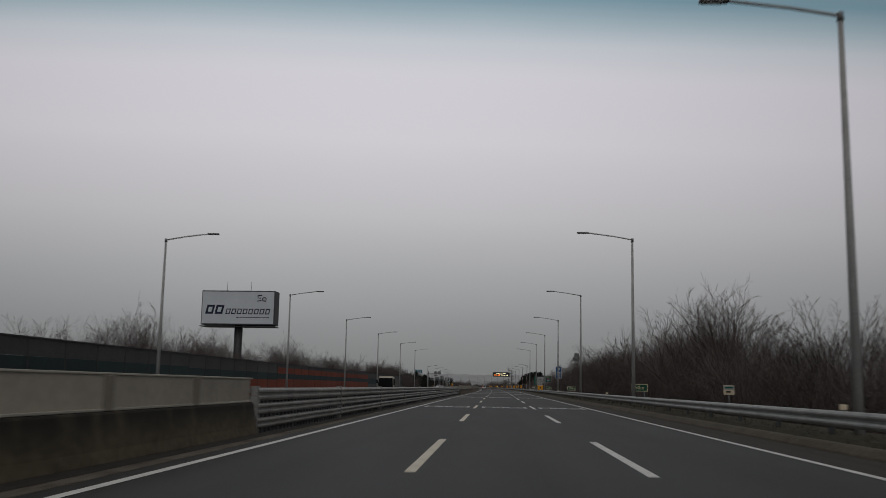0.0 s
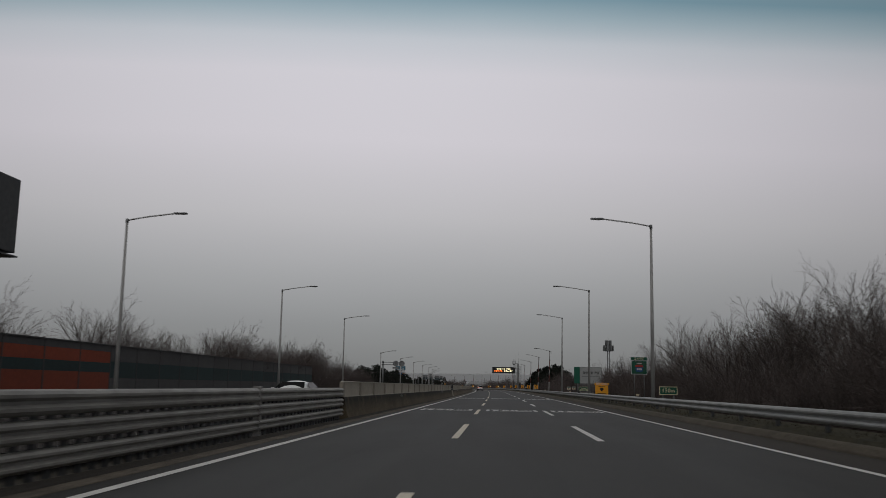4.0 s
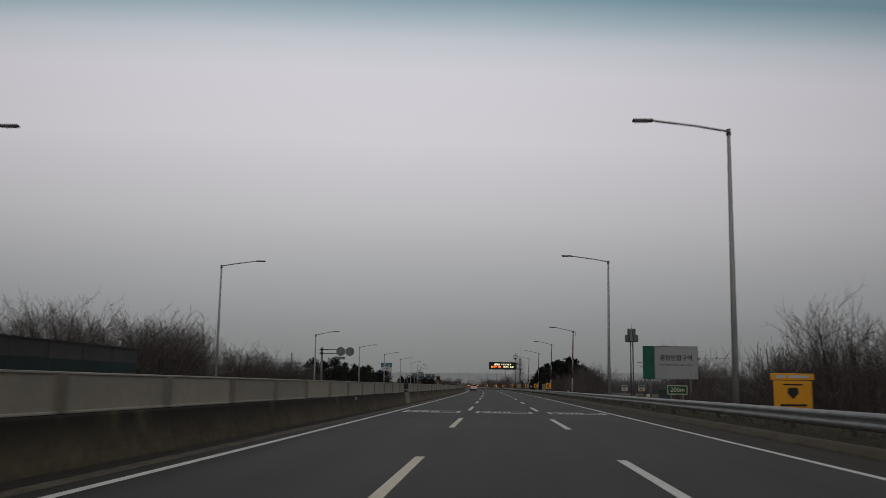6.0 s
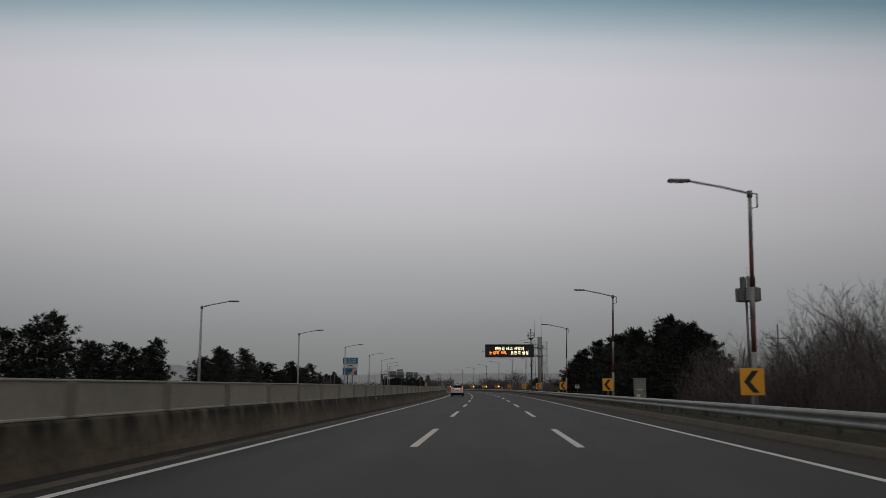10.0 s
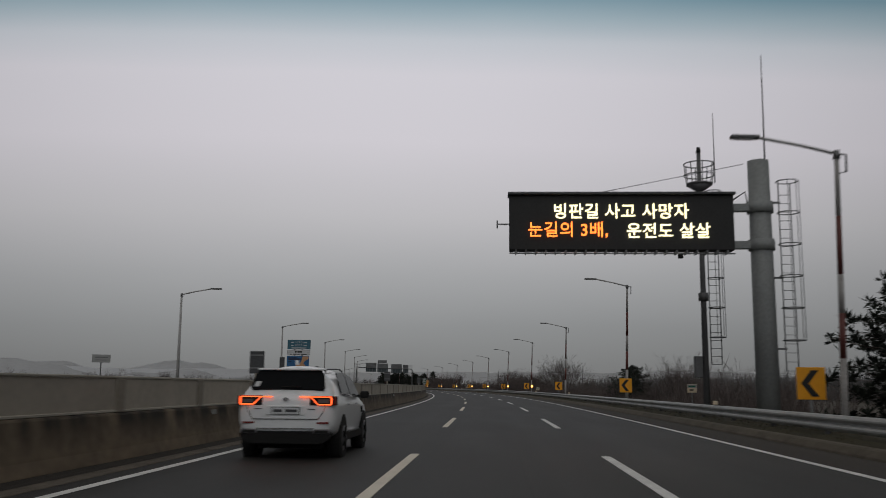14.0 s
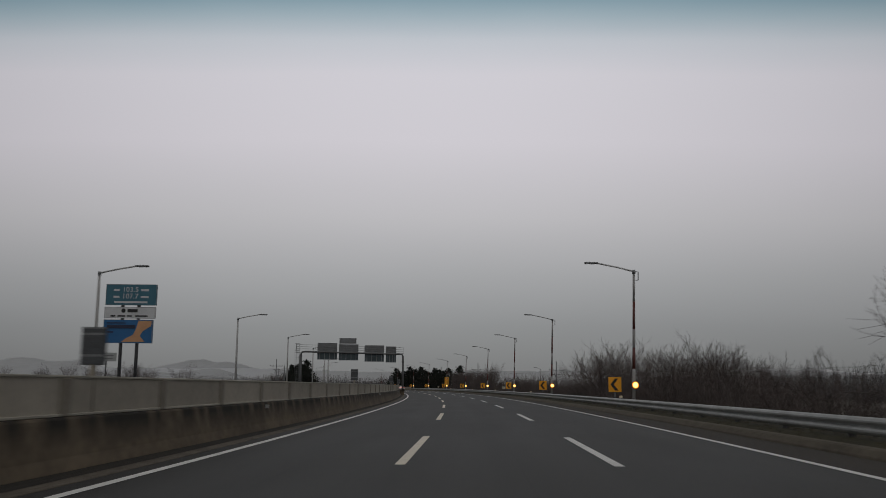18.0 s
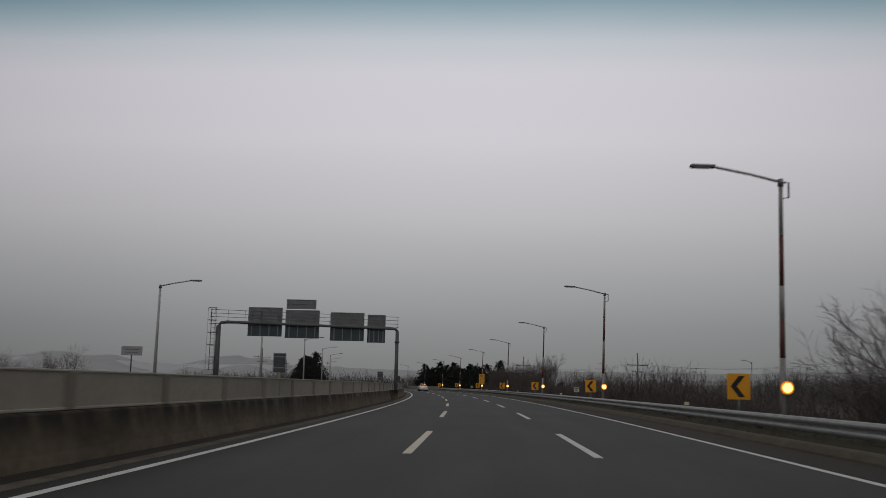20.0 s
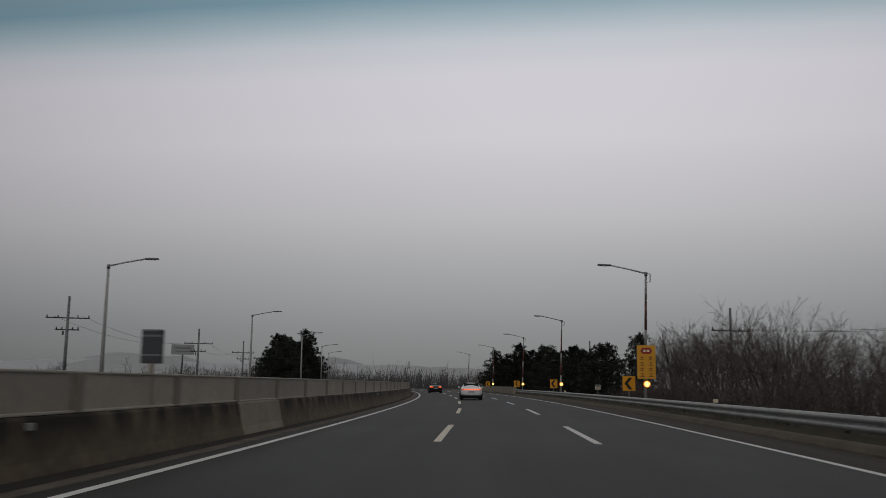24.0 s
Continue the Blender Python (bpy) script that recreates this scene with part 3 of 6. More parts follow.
RED = surf("red_print", (0.45, 0.03, 0.02), (0.33, 0.02, 0.015), 0.5)
PLATE = surf("plate_beige", (0.78, 0.66, 0.48), (0.62, 0.52, 0.37), 0.5, size=0.3)
AMBER = glow("amber_light", (1.0, 0.64, 0.16), 3.0)
AMBER_HALO = glow("amber_halo", (1.0, 0.30, 0.02), 0.9)
LED_WHITE = glow("led_white", (1.0, 0.90, 0.55), 1.9)
LED_RED = glow("led_red", (1.0, 0.20, 0.03), 2.6)


def bars(parent, mat, rows, y=-0.012):
    """Print too small to read: plain bars. Rows of x0, x1, z0, z1."""
    for x0, x1, z0, z1 in rows:
        part("print_bar", B(x0, x1, y - 0.004, y, z0, z1), mat, parent)


def board(parent, name, x0, x1, z0, z1, mat, rim=None, y=0.0, thick=0.04):
    b = part(name, B(x0, x1, y, y + thick, z0, z1, min(0.012, thick / 4)), mat, parent)
    if rim:
        w = 0.035
        for q in ((x0, x1, z1 - w, z1), (x0, x1, z0, z0 + w), (x0, x0 + w, z0 + w, z1 - w), (x1 - w, x1, z0 + w, z1 - w)):
            part("border", B(q[0], q[1], y - 0.008, y + 0.001, q[2], q[3]), rim, b)
    return b


def legs(parent, xs, z1, r=0.04, y=0.07):
    for x in xs:
        part("post", T((x, y, -0.7), (x, y, z1), r, n=10), STEEL_DULL, parent)


# distance marks beside the road
for s, o, text in ((56.95, 8.43, "50m"), (110.0, 8.57, "100m"), (161.9, 8.7, "150m"), (212.0, 8.8, "200m")):
    t = thing("distance_sign", at(s, o, 0.14 if s < 60 else 0.0), "small green sign with a pale border reading %s on two posts" % text, "road sign", "distance signs")
    b = board(t, "panel", -0.5, 0.5, 1.0, 1.45, GREEN, CREAM)
    legs(t, (-0.3, 0.3), 1.4)
    part("lettering", words(text, 0.31, CREAM, 0.004), None, b, m=pose(0, -0.008, 1.225))

# blue service sign on a lamp pole
t = thing("service_sign", at(125.95, 8.05), "narrow blue sign with white symbols on a lamp pole", "road sign")
b = board(t, "panel", -0.41, 0.41, 2.57, 4.2, BLUE, WHITE)
part("symbol", slab([(-0.16, 3.72), (0.16, 3.72), (0.16, 4.04), (-0.16, 4.04)], -0.014, -0.006), WHITE, b)
bars(b, BLUE, [(-0.09, -0.04, 3.76, 4.0), (0.04, 0.09, 3.76, 4.0), (-0.05, 0.05, 3.85, 3.9)], -0.012)
bars(b, WHITE, [(-0.25, 0.25, 3.32, 3.46), (-0.25, 0.25, 3.12, 3.24), (-0.25, 0.25, 2.86, 2.98), (-0.2, 0.2, 2.68, 2.76)])
part("clamp", B(-0.1, 0.1, 0.03, 0.35, 3.3, 3.38), STEEL_DULL, t)

# green route sign
t = thing("route_sign", at(176.6, 9.4, 0.2) @ Matrix.Diagonal((0.88, 1, 0.93, 1)), "dark green square route sign with a red and blue shield", "road sign")
b = board(t, "panel", -0.65, 0.65, 2.3, 3.36, GREEN, WHITE)
part("top_strip", B(-0.67, 0.67, -0.002, 0.045, 3.365, 3.62, 0.01), GREEN, t)
part("lettering", words("고속국도", 0.22, CREAM, 0.003), None, t, m=pose(0, -0.012, 3.49))
part("shield_red", slab([(-0.3, 2.86), (0.3, 2.86), (0.3, 3.0), (0.22, 3.04), (-0.22, 3.04), (-0.3, 3.0)], -0.016, -0.004), RED, b)
part("shield_blue", slab([(-0.3, 2.84), (-0.3, 2.6), (-0.22, 2.5), (0.22, 2.5), (0.3, 2.6), (0.3, 2.84)], -0.016, -0.004), BLUE, b)
bars(b, WHITE, [(-0.2, -0.08, 2.62, 2.76), (-0.05, 0.05, 2.62, 2.76), (0.08, 0.2, 2.62, 2.76), (-0.2, 0.2, 3.12, 3.18)], -0.018)
legs(t, (-0.4, 0.4), 3.5)

# orange warning board
t = thing("warning_board", at(194.0, 8.72), "bright orange warning board with a small brown emblem", "road sign")
b = board(t, "panel", -0.58, 0.58, 0.72, 1.58, ORANGE, None)
part("top_strip", B(-0.66, 0.66, -0.01, 0.05, 1.60, 1.80, 0.012), ORANGE, t)
part("emblem", slab([(-0.14, 1.36), (0.14, 1.36), (0.17, 1.2), (0, 1.02), (-0.17, 1.2)], -0.014, -0.004), BLACK, b)
bars(b, BLACK, [(-0.4, 0.4, 0.80, 0.86), (-0.3, 0.3, 1.44, 1.48)])
bars(t, WHITE, [(-0.5, -0.2, 1.66, 1.74), (-0.12, 0.5, 1.66, 1.74)], -0.014)
legs(t, (-0.4, 0.4), 1.7)

# large white zone sign with a green strip
# The zone sign's white is darkened in its base colour, as it stands backlit.
SIGN_GREY = surf("sign_face_grey", (0.40, 0.41, 0.405), (0.32, 0.33, 0.325), 0.6, size=1.5)
GREEN_DEEP = surf("sign_green_deep", (0.002, 0.125, 0.075), (0.0015, 0.095, 0.056), 0.65, size=1.0)
t = thing("zone_sign", at(221.0, 10.23), "large white sign with a green strip and black lettering", "road sign")
b = board(t, "panel", -0.96, 1.66, 1.85, 3.85, SIGN_GREY, STEEL_DULL, thick=0.06)
board(t, "green_strip", -1.65, -0.965, 1.85, 3.85, GREEN_DEEP, None, thick=0.06)
part("lettering", words("공항인접구역", 0.36, BLACK, 0.004, squeeze=0.98, bold=0.006), None, b, m=pose(0.35, -0.008, 3.12))
bars(b, STEEL_DULL, [(-0.72 + 0.42 * i, -0.72 + 0.42 * i + 0.36, 2.68, 2.75) for i in range(5)])
legs(t, (-1.2, 1.2), 3.6, 0.07, 0.13)

# small marker plates and reflectors on the verge
for s, z in ((115.0, 1.3), (221.8, 1.3), (229.0, 1.28), (362.0, 1.35), (505.8, 1.1), (629.1, 1.2), (741.0, 1.2), (36.0, 1.3), (425.0, 1.3)):
    t = thing("marker_plate", at(s, 8.6), "small beige marker plate on a thin post", "marker", "marker plates on the verge")
    b = part("plate", B(-0.21, 0.21, 0, 0.03, z - 0.19, z + 0.18, 0.015), PLATE, t)
    part("top_band", B(-0.20, 0.20, -0.006, 0.0, z + 0.02, z + 0.17), SIGN_GREY, b)
    bars(b, GREEN_DEEP, [(-0.15, 0.15, z + 0.065, z + 0.125)])
    bars(b, BLACK, [(-0.12, 0.06, z - 0.10, z - 0.04)])
    part("post", T((0, 0.05, -0.1), (0, 0.05, z), 0.022, n=8), STEEL_DULL, t)
REFLECT = (21, 64.5, 115.6, 164, 212, 260, 319.6, 368, 416, 464.6, 496.5, 545, 590, 629, 664.6, 705, 750)
ref = thing("reflector", at(REFLECT[0], RAIL_O - 0.02, rail_drop(REFLECT[0])), "square beige reflector on top of the guard rail", "reflector", "guard rail reflectors")
part("stem", B(-0.02, 0.02, -0.02, 0.02, 0.80, 0.88), STEEL_DULL, ref)
part("lens", B(-0.085, 0.085, -0.03, 0.03, 0.88, 1.01, 0.02), PLATE, ref)
for q in REFLECT[1:]:
    copy_thing(ref, at(q, RAIL_O - 0.02, rail_drop(q)))
ref2 = thing("barrier_reflector", at(4.4, BAR_O + 0.14), "small white reflector block on the median barrier", "reflector", "median reflectors")
part("block", B(-0.03, 0.06, -0.05, 0.05, 0.63, 0.73, 0.01), SIGN_GREY, ref2)
for i in range(1, 22):
    if not 20 < 4.4 + 40 * i < 146:
        copy_thing(ref2, at(4.4 + 40 * i, BAR_O + 0.14))

# chevrons and amber beacons along the bend
CHEVRON = [(0.20, 1.79), (-0.07, 1.45), (0.20, 1.11), (0.0, 1.11), (-0.26, 1.45), (0.0, 1.79)]
chev = None
for s in (302.5, 336.3, 371, 408.8, 439.7, 479.3, 515, 550.5, 586, 618.7, 653.8, 689.6, 726, 763, 796, 831):
    if chev is None:
        chev = thing("chevron_sign", at(s, 8.05), "upright orange sign with a black chevron pointing to the bend", "road sign", "chevron signs on the bend")
        b = board(chev, "panel", -0.37, 0.37, 1.03, 1.87, ORANGE, None, thick=0.03)
        part("chevron", slab(CHEVRON, -0.012, -0.002), BLACK, b)
        legs(chev, (0.0,), 1.8, 0.04, 0.06)
        part("clamp", B(-0.05, 0.05, 0.03, 0.07, 1.4, 1.5), STEEL_DULL, chev)
    else:
        copy_thing(chev, at(s, 8.05))
beacon = None
for s in LAMP_R[14:-1]:
    if beacon is None:
        beacon = thing("warning_beacon", at(s - 0.3, 8.52), "round amber warning light, lit, on a lamp pole", "warning light", "amber beacons on the bend")
        part("housing", T((0, -0.02, 1.42), (0, 0.14, 1.42), 0.205, 0.15, n=20), BLACK, beacon)
        # Glowing orange ring stands in for the glare round the lit lens.
        part("rim_glow", T((0, -0.050, 1.42), (0, -0.021, 1.42), 0.165, 0.19, n=20), AMBER_HALO, beacon)
        part("lens", T((0, -0.075, 1.42), (0, -0.051, 1.42), 0.10, 0.135, n=20), AMBER, beacon)
        part("clamp", B(-0.04, 0.04, 0.14, 0.3, 1.38, 1.46), STEEL_DULL, beacon)
    else:
        copy_thing(beacon, at(s - 0.3, 8.52))

# yellow accident sign on a lamp pole
t = thing("accident_sign", at(722.6, 8.4), "tall yellow-orange sign with red printing on a lamp pole", "road sign")
YELLOW = surf("sign_yellow", (0.90, 0.43, 0.028), (0.76, 0.36, 0.022), 0.5, size=0.8)
BROWN = surf("sign_brown", (0.30, 0.075, 0.012), (0.24, 0.06, 0.01), 0.5)
b = board(t, "panel", -0.5, 0.5, 1.7, 3.52, YELLOW, None)
part("red_badge", slab([(-0.32, 3.22), (-0.22, 3.38), (0.22, 3.38), (0.32, 3.22), (0.22, 3.06), (-0.22, 3.06)], -0.014, -0.004), RED, b)
for x in (-0.37, 0.10):
    for z in (1.80, 2.10, 2.40, 2.70):
        bars(b, BROWN, [(x, x + 0.25, z + 0.02, z + 0.05), (x + 0.02, x + 0.22, z + 0.15, z + 0.18), (x + 0.11, x + 0.145, z + 0.05, z + 0.22)])
bars(b, CREAM, [(-0.16, -0.03, 3.16, 3.28), (0.03, 0.16, 3.16, 3.28)], -0.016)
part("clamp", B(-0.1, 0.1, 0.04, 0.9, 2.5, 2.6), STEEL_DULL, t)

# brand billboard behind the noise wall
t = thing("billboard", at(193.4, -57.7), "large white billboard with dark blue logo shapes on one column", "billboard")
part("box", B(-8.2, 8.2, 0.0, 4.0, 13.85, 21.4, 0.08), DARK_STEEL, t)
f = part("face", B(-8.0, 8.0, -0.05, 0.0, 14.1, 21.15), surf("billboard_white", (0.74, 0.78, 0.82), (0.64, 0.68, 0.72), 0.5, size=4.0), t)


def slanted_frame(x, z, w, h, thick):
    """A plain leaning frame that stands for a printed mark."""
    lean = 0.22
    for a, b in ((0.0, thick), (h - thick, h)):
        part("logo_block", slab([(x + a * lean, z + a), (x + w + a * lean, z + a), (x + w + b * lean, z + b), (x + b * lean, z + b)], -0.09, -0.05), NAVY, f)
    for q in (0.0, w - thick):
        part("logo_block", slab([(x + q + thick * lean, z + thick), (x + q + thick + thick * lean, z + thick), (x + q + thick + (h - thick) * lean, z + h - thick), (x + q + (h - thick) * lean, z + h - thick)], -0.09, -0.05), NAVY, f)


for x in (-7.3, -5.2):
    slanted_frame(x, 16.2, 1.75, 2.0, 0.46)
for i in range(8):
    slanted_frame(-2.75 + 1.26 * i, 16.2, 0.95, 1.2, 0.2)
bars(f, NAVY, [(-0.3 + 0.75 * i, 0.3 + 0.75 * i, 15.38, 15.56) for i in range(10)], -0.06)
part("emblem", pipe([(4.4, -0.07, 20.4), (5.3, -0.07, 20.4)], 0.10, 6), NAVY, f)
part("emblem", pipe([(4.4, -0.07, 20.4), (4.4, -0.07, 19.8), (5.0, -0.07, 19.8), (5.1, -0.07, 19.3), (4.3, -0.07, 19.1)], 0.10, 6), NAVY, f)
part("emblem", pipe([(5.5, -0.07, 19.2), (5.4, -0.07, 19.7), (5.9, -0.07, 20.0), (6.3, -0.07, 19.6), (6.1, -0.07, 19.1), (5.5, -0.07, 19.2)], 0.10, 6), NAVY, f)
part("column", T((-0.2, 2.0, -2), (-0.2, 2.0, 13.9), 0.9, n=20), DARK_STEEL, t)
part("walkway", B(-8.3, 8.3, -0.5, 4.4, 13.45, 13.6), DARK_STEEL, t)
for x in (-3.2, 2.2):
    part("lightning_rod", T((x, 2, 21.4), (x, 2, 23.6), 0.05, 0.03, n=6), DARK_STEEL, t)

# radio billboard
t = thing("radio_billboard", at(591.0, -33.8), "tri-panel blue and white billboard on two posts", "billboard")
TEAL = surf("billboard_teal", (0.045, 0.17, 0.235), (0.03, 0.12, 0.17), 0.5, size=2.0)
SEA = surf("billboard_sea", (0.012, 0.13, 0.33), (0.01, 0.10, 0.26), 0.5, size=2.0)
b = board(t, "top_panel", -2.6, 2.6, 9.35, 11.5, TEAL, STEEL_DULL, thick=0.3)
part("lettering", words("103.5", 0.72, WHITE, 0.01), None, b, m=pose(-0.1, -0.02, 10.95))
part("lettering", words("107.7", 0.72, WHITE, 0.01), None, b, m=pose(-0.1, -0.02, 10.25))
bars(b, WHITE, [(-1.8, -1.2, 10.8, 11.0), (1.0, 1.8, 10.8, 11.0), (-1.8, -1.2, 10.1, 10.3), (1.0, 1.8, 10.1, 10.3), (-1.7, 1.7, 9.55, 9.75)], -0.02)
b = board(t, "middle_panel", -2.65, 2.55, 8.0, 9.15, WHITE, STEEL_DULL, thick=0.3)
bars(b, BLACK, [(-0.3, 0.75, 8.6, 8.95), (-2.0, -1.5, 8.15, 8.3), (-1.3, -0.5, 8.15, 8.3), (-0.3, 0.2, 8.15, 8.3), (0.5, 1.8, 8.15, 8.3)], -0.02)
part("round_logo", T((-0.7, -0.03, 8.78), (-0.7, -0.002, 8.78), 0.22, n=18), BLACK, b)
b = board(t, "bottom_panel", -2.65, 2.35, 5.45, 7.85, SEA, STEEL_DULL, thick=0.3)
part("coast", slab([(0.9, 7.75), (2.25, 7.75), (2.2, 7.2), (1.4, 6.7), (1.1, 6.2), (1.6, 5.6), (-0.8, 5.55), (-0.2, 6.0), (0.4, 6.3), (0.7, 6.9)], -0.03, -0.002), surf("billboard_coast", (0.62, 0.34, 0.17), (0.5, 0.27, 0.14), 0.6, size=1.0), b)
bars(b, NAVY, [(-2.3, 0.6, 6.95, 7.3), (-2.3, -1.6, 6.5, 6.65), (-2.3, -0.4, 7.45, 7.55)], -0.04)
for x in (-0.95, 0.7):
    part("post", T((x, 0.5, -2), (x, 0.5, 11.3), 0.17, n=14), DARK_STEEL, t)

# cantilever with two round signs seen from behind
t = thing("cantilever_sign", at(273.0, -21.1), "steel cantilever carrying two round signs seen from behind", "road sign")
part("post", T((0, 0, -0.5), (0, 0, 5.65), 0.15, 0.12, n=14), STEEL_DULL, t)
for z in (5.4, 4.95):
    part("arm", T((-0.3, 0, z), (3.9, 0, z), 0.055, n=10), STEEL_DULL, t)
    part("collar", T((0, 0, z - 0.1), (0, 0, z + 0.1), 0.19, n=12), DARK_STEEL, t)
for x in (2.3, 3.4):
    d = part("round_sign", T((x, -0.09, 5.18), (x, -0.06, 5.18), 0.53, n=28), SIGN_BACK, t)
    bars(d, STEEL_DULL, [(x - 0.4, x + 0.4, 5.36, 5.44), (x - 0.4, x + 0.4, 4.92, 5.0)], -0.09)
part("plate", B(1.75, 2.85, -0.09, -0.06, 4.24, 4.56), SIGN_BACK, t)
part("plate_bracket", B(2.26, 2.34, -0.06, -0.02, 4.3, 5.0), STEEL_DULL, t)

# variable message sign with its column, caged ladder and aerial
t = thing("message_sign", at(415.0, 0), "black cantilever message sign with lit white and red lettering", "message sign")
GREYP = surf("column_paint_grey", (0.33, 0.347, 0.345), (0.235, 0.248, 0.246), 0.6, size=1.5)
col = part("column", T((8.9, 0.25, -0.1), (8.9, 0.25, 9.1), 0.40, 0.37, n=8), GREYP, t)
b = part("display", B(0.3, 7.93, -0.05, 0.5, 5.93, 7.85, 0.03), BLACK, t)


def line_of_words(parent, text, size, mat, x, y, z, bold):
    """A printed line, each word a part, spaced as in the whole line and centred on x."""
    def reach(me):
        xs = [v.co.x for v in me.vertices]
        return min(xs), max(xs)
    singles = [words(w, size, mat, 0.02, bold=bold) for w in text.split(" ")]
    whole = words(text, size, mat, 0.02, bold=bold)
    a, b = reach(whole)
    bpy.data.meshes.remove(whole)
    spans = [reach(me) for me in singles]
    gap = (b - a - sum(q - p for p, q in spans)) / max(1, len(singles) - 1)
    left = x + a
    for me, (p, q) in zip(singles, spans):
        part("word", me, None, parent, m=pose(left - p, y, z))
        left += q - p + gap


line_of_words(b, "빙판길 사고 사망자", 0.57, LED_WHITE, 4.1, -0.08, 7.24, 0.004)
line_of_words(b, "눈길의 3배,", 0.57, LED_RED, 2.3, -0.08, 6.60, 0.004)
line_of_words(b, "운전도 살살", 0.57, LED_WHITE, 5.70, -0.08, 6.56, 0.004)
part("hood", B(0.25, 7.98, -0.2, 0.5, 7.855, 7.93), DARK_STEEL, b)
for i in range(22):
    part("bracket", B(0.5 + 0.34 * i, 0.54 + 0.34 * i, -0.15, 0.3, 5.80, 5.925), STEEL_DULL, t)
part("lower_rail", pipe([(0.3, -0.15, 5.80), (7.9, -0.15, 5.80)], 0.025, 6), STEEL_DULL, t)
for z in (7.45, 6.15):
    part("arm", B(7.93, 8.7, 0.1, 0.4, z - 0.13, z + 0.13, 0.02), GREYP, t)
    part("collar", T((8.9, 0.25, z - 0.18), (8.9, 0.25, z + 0.18), 0.46, n=8), GREYP, t)
part("brace", pipe([(7.95, 0.2, 7.7), (8.4, 0.2, 8.0), (8.5, 0.2, 7.5)], 0.03, 6), STEEL_DULL, t)
part("stay", pipe([(8.4, 0.25, 9.0), (3.2, 0.25, 7.95)], 0.012, 5), DARK_STEEL, t)
part("sensor", pipe([(0.3, 0.1, 6.85), (-0.12, 0.1, 6.85), (-0.12, 0.1, 6.7), (-0.12, 0.1, 6.98)], 0.025, 6), STEEL_DULL, t)
part("camera_dome", T((6.1, 0, 5.66), (6.1, 0, 5.80), 0.09, n=12), BLACK, t)
part("aerial", T((9.14, 0.25, 9.1), (9.17, 0.25, 12.95), 0.03, 0.015, n=6), STEEL_DULL, t)


def caged_ladder(parent, x, y, z0, z1, r, step=0.3):
    lad = part("ladder", pipe([(x - 0.2, y, z0), (x - 0.2, y, z1)], 0.02, 6), STEEL_DULL, parent)
    part("stile", pipe([(x + 0.2, y, z0), (x + 0.2, y, z1)], 0.02, 6), STEEL_DULL, lad)
    rung = bmesh.new()
    for i in range(int((z1 - z0) / step)):
        tube(rung, (x - 0.2, y, z0 + step * i), (x + 0.2, y, z0 + step * i), 0.012, n=5)
    part("rungs", rung, STEEL_DULL, lad)
    n = max(2, int((z1 - z0 - 1.0) / 0.95))
    for i in range(n + 1):
        z = z0 + 1.0 + (z1 - z0 - 1.0) * i / n
        part("hoop", pipe([(x - 0.2 + (0.4) / 2 + r * math.cos(a), y - r * 0.9 + r * math.sin(a), z) for a in (math.pi * (0.5 + k / 6) for k in range(-2, 15))][:13], 0.02, 5), STEEL_DULL, lad)
    for a in (-0.6, 0.3, 1.2, 2.1):
        part("cage_bar", pipe([(x + r * math.cos(a * 1.4), y - r * 0.9 - r * 0.5, z0 + 1.0), (x + r * math.cos(a * 1.4), y - r * 0.9 - r * 0.5, z1)], 0.012, 5), STEEL_DULL, lad)


caged_ladder(t, 9.74, 0.25, 1.9, 8.3, 0.36)
for z in (2.6, 5.0, 7.6):
    part("ladder_bracket", B(9.2, 9.58, 0.2, 0.28, z, z + 0.06), STEEL_DULL, t)

MAST = surf("mast_paint", (0.20, 0.203, 0.208), (0.13, 0.133, 0.138), 0.6, 0.3, size=0.8)
t = thing("camera_mast", at(419.0, 7.78), "slim grey mast with a round railed platform and a ladder", "mast")
part("pole", T((0, 0, -0.1), (0, 0, 10.4), 0.13, 0.08, n=12), MAST, t)
part("camera", T((0, 0, 10.4), (0, 0, 10.62), 0.10, 0.07, n=10), BLACK, t)
part("platform", T((0, 0, 9.1), (0, 0, 9.18), 0.5, n=16), MAST, t)
part("platform_cone", T((0, 0, 8.85), (0, 0, 9.1), 0.12, 0.48, n=12), MAST, t)
for z in (9.5, 9.95):
    part("guard_ring", pipe([(0.58 * math.cos(a * math.pi / 8), 0.58 * math.sin(a * math.pi / 8), z) for a in range(17)], 0.025, 5), MAST, t)
for a in range(8):
    part("guard_post", T((0.5 * math.cos(a * math.pi / 4), 0.5 * math.sin(a * math.pi / 4), 9.15), (0.58 * math.cos(a * math.pi / 4), 0.58 * math.sin(a * math.pi / 4), 9.95), 0.018, n=5), MAST, t)
part("aerial", T((0.6, 0, 9.2), (0.6, 0, 12.0), 0.025, 0.012, n=6), MAST, t)
part("joint", T((0, 0, 4.6), (0, 0, 4.9), 0.19, n=12), MAST, t)
part("cabinet", B(-0.42, -0.14, -0.15, 0.15, 1.7, 2.5, 0.02), MAST, t)
caged_ladder(t, 0.42, 0.0, 2.2, 8.8, 0.3)

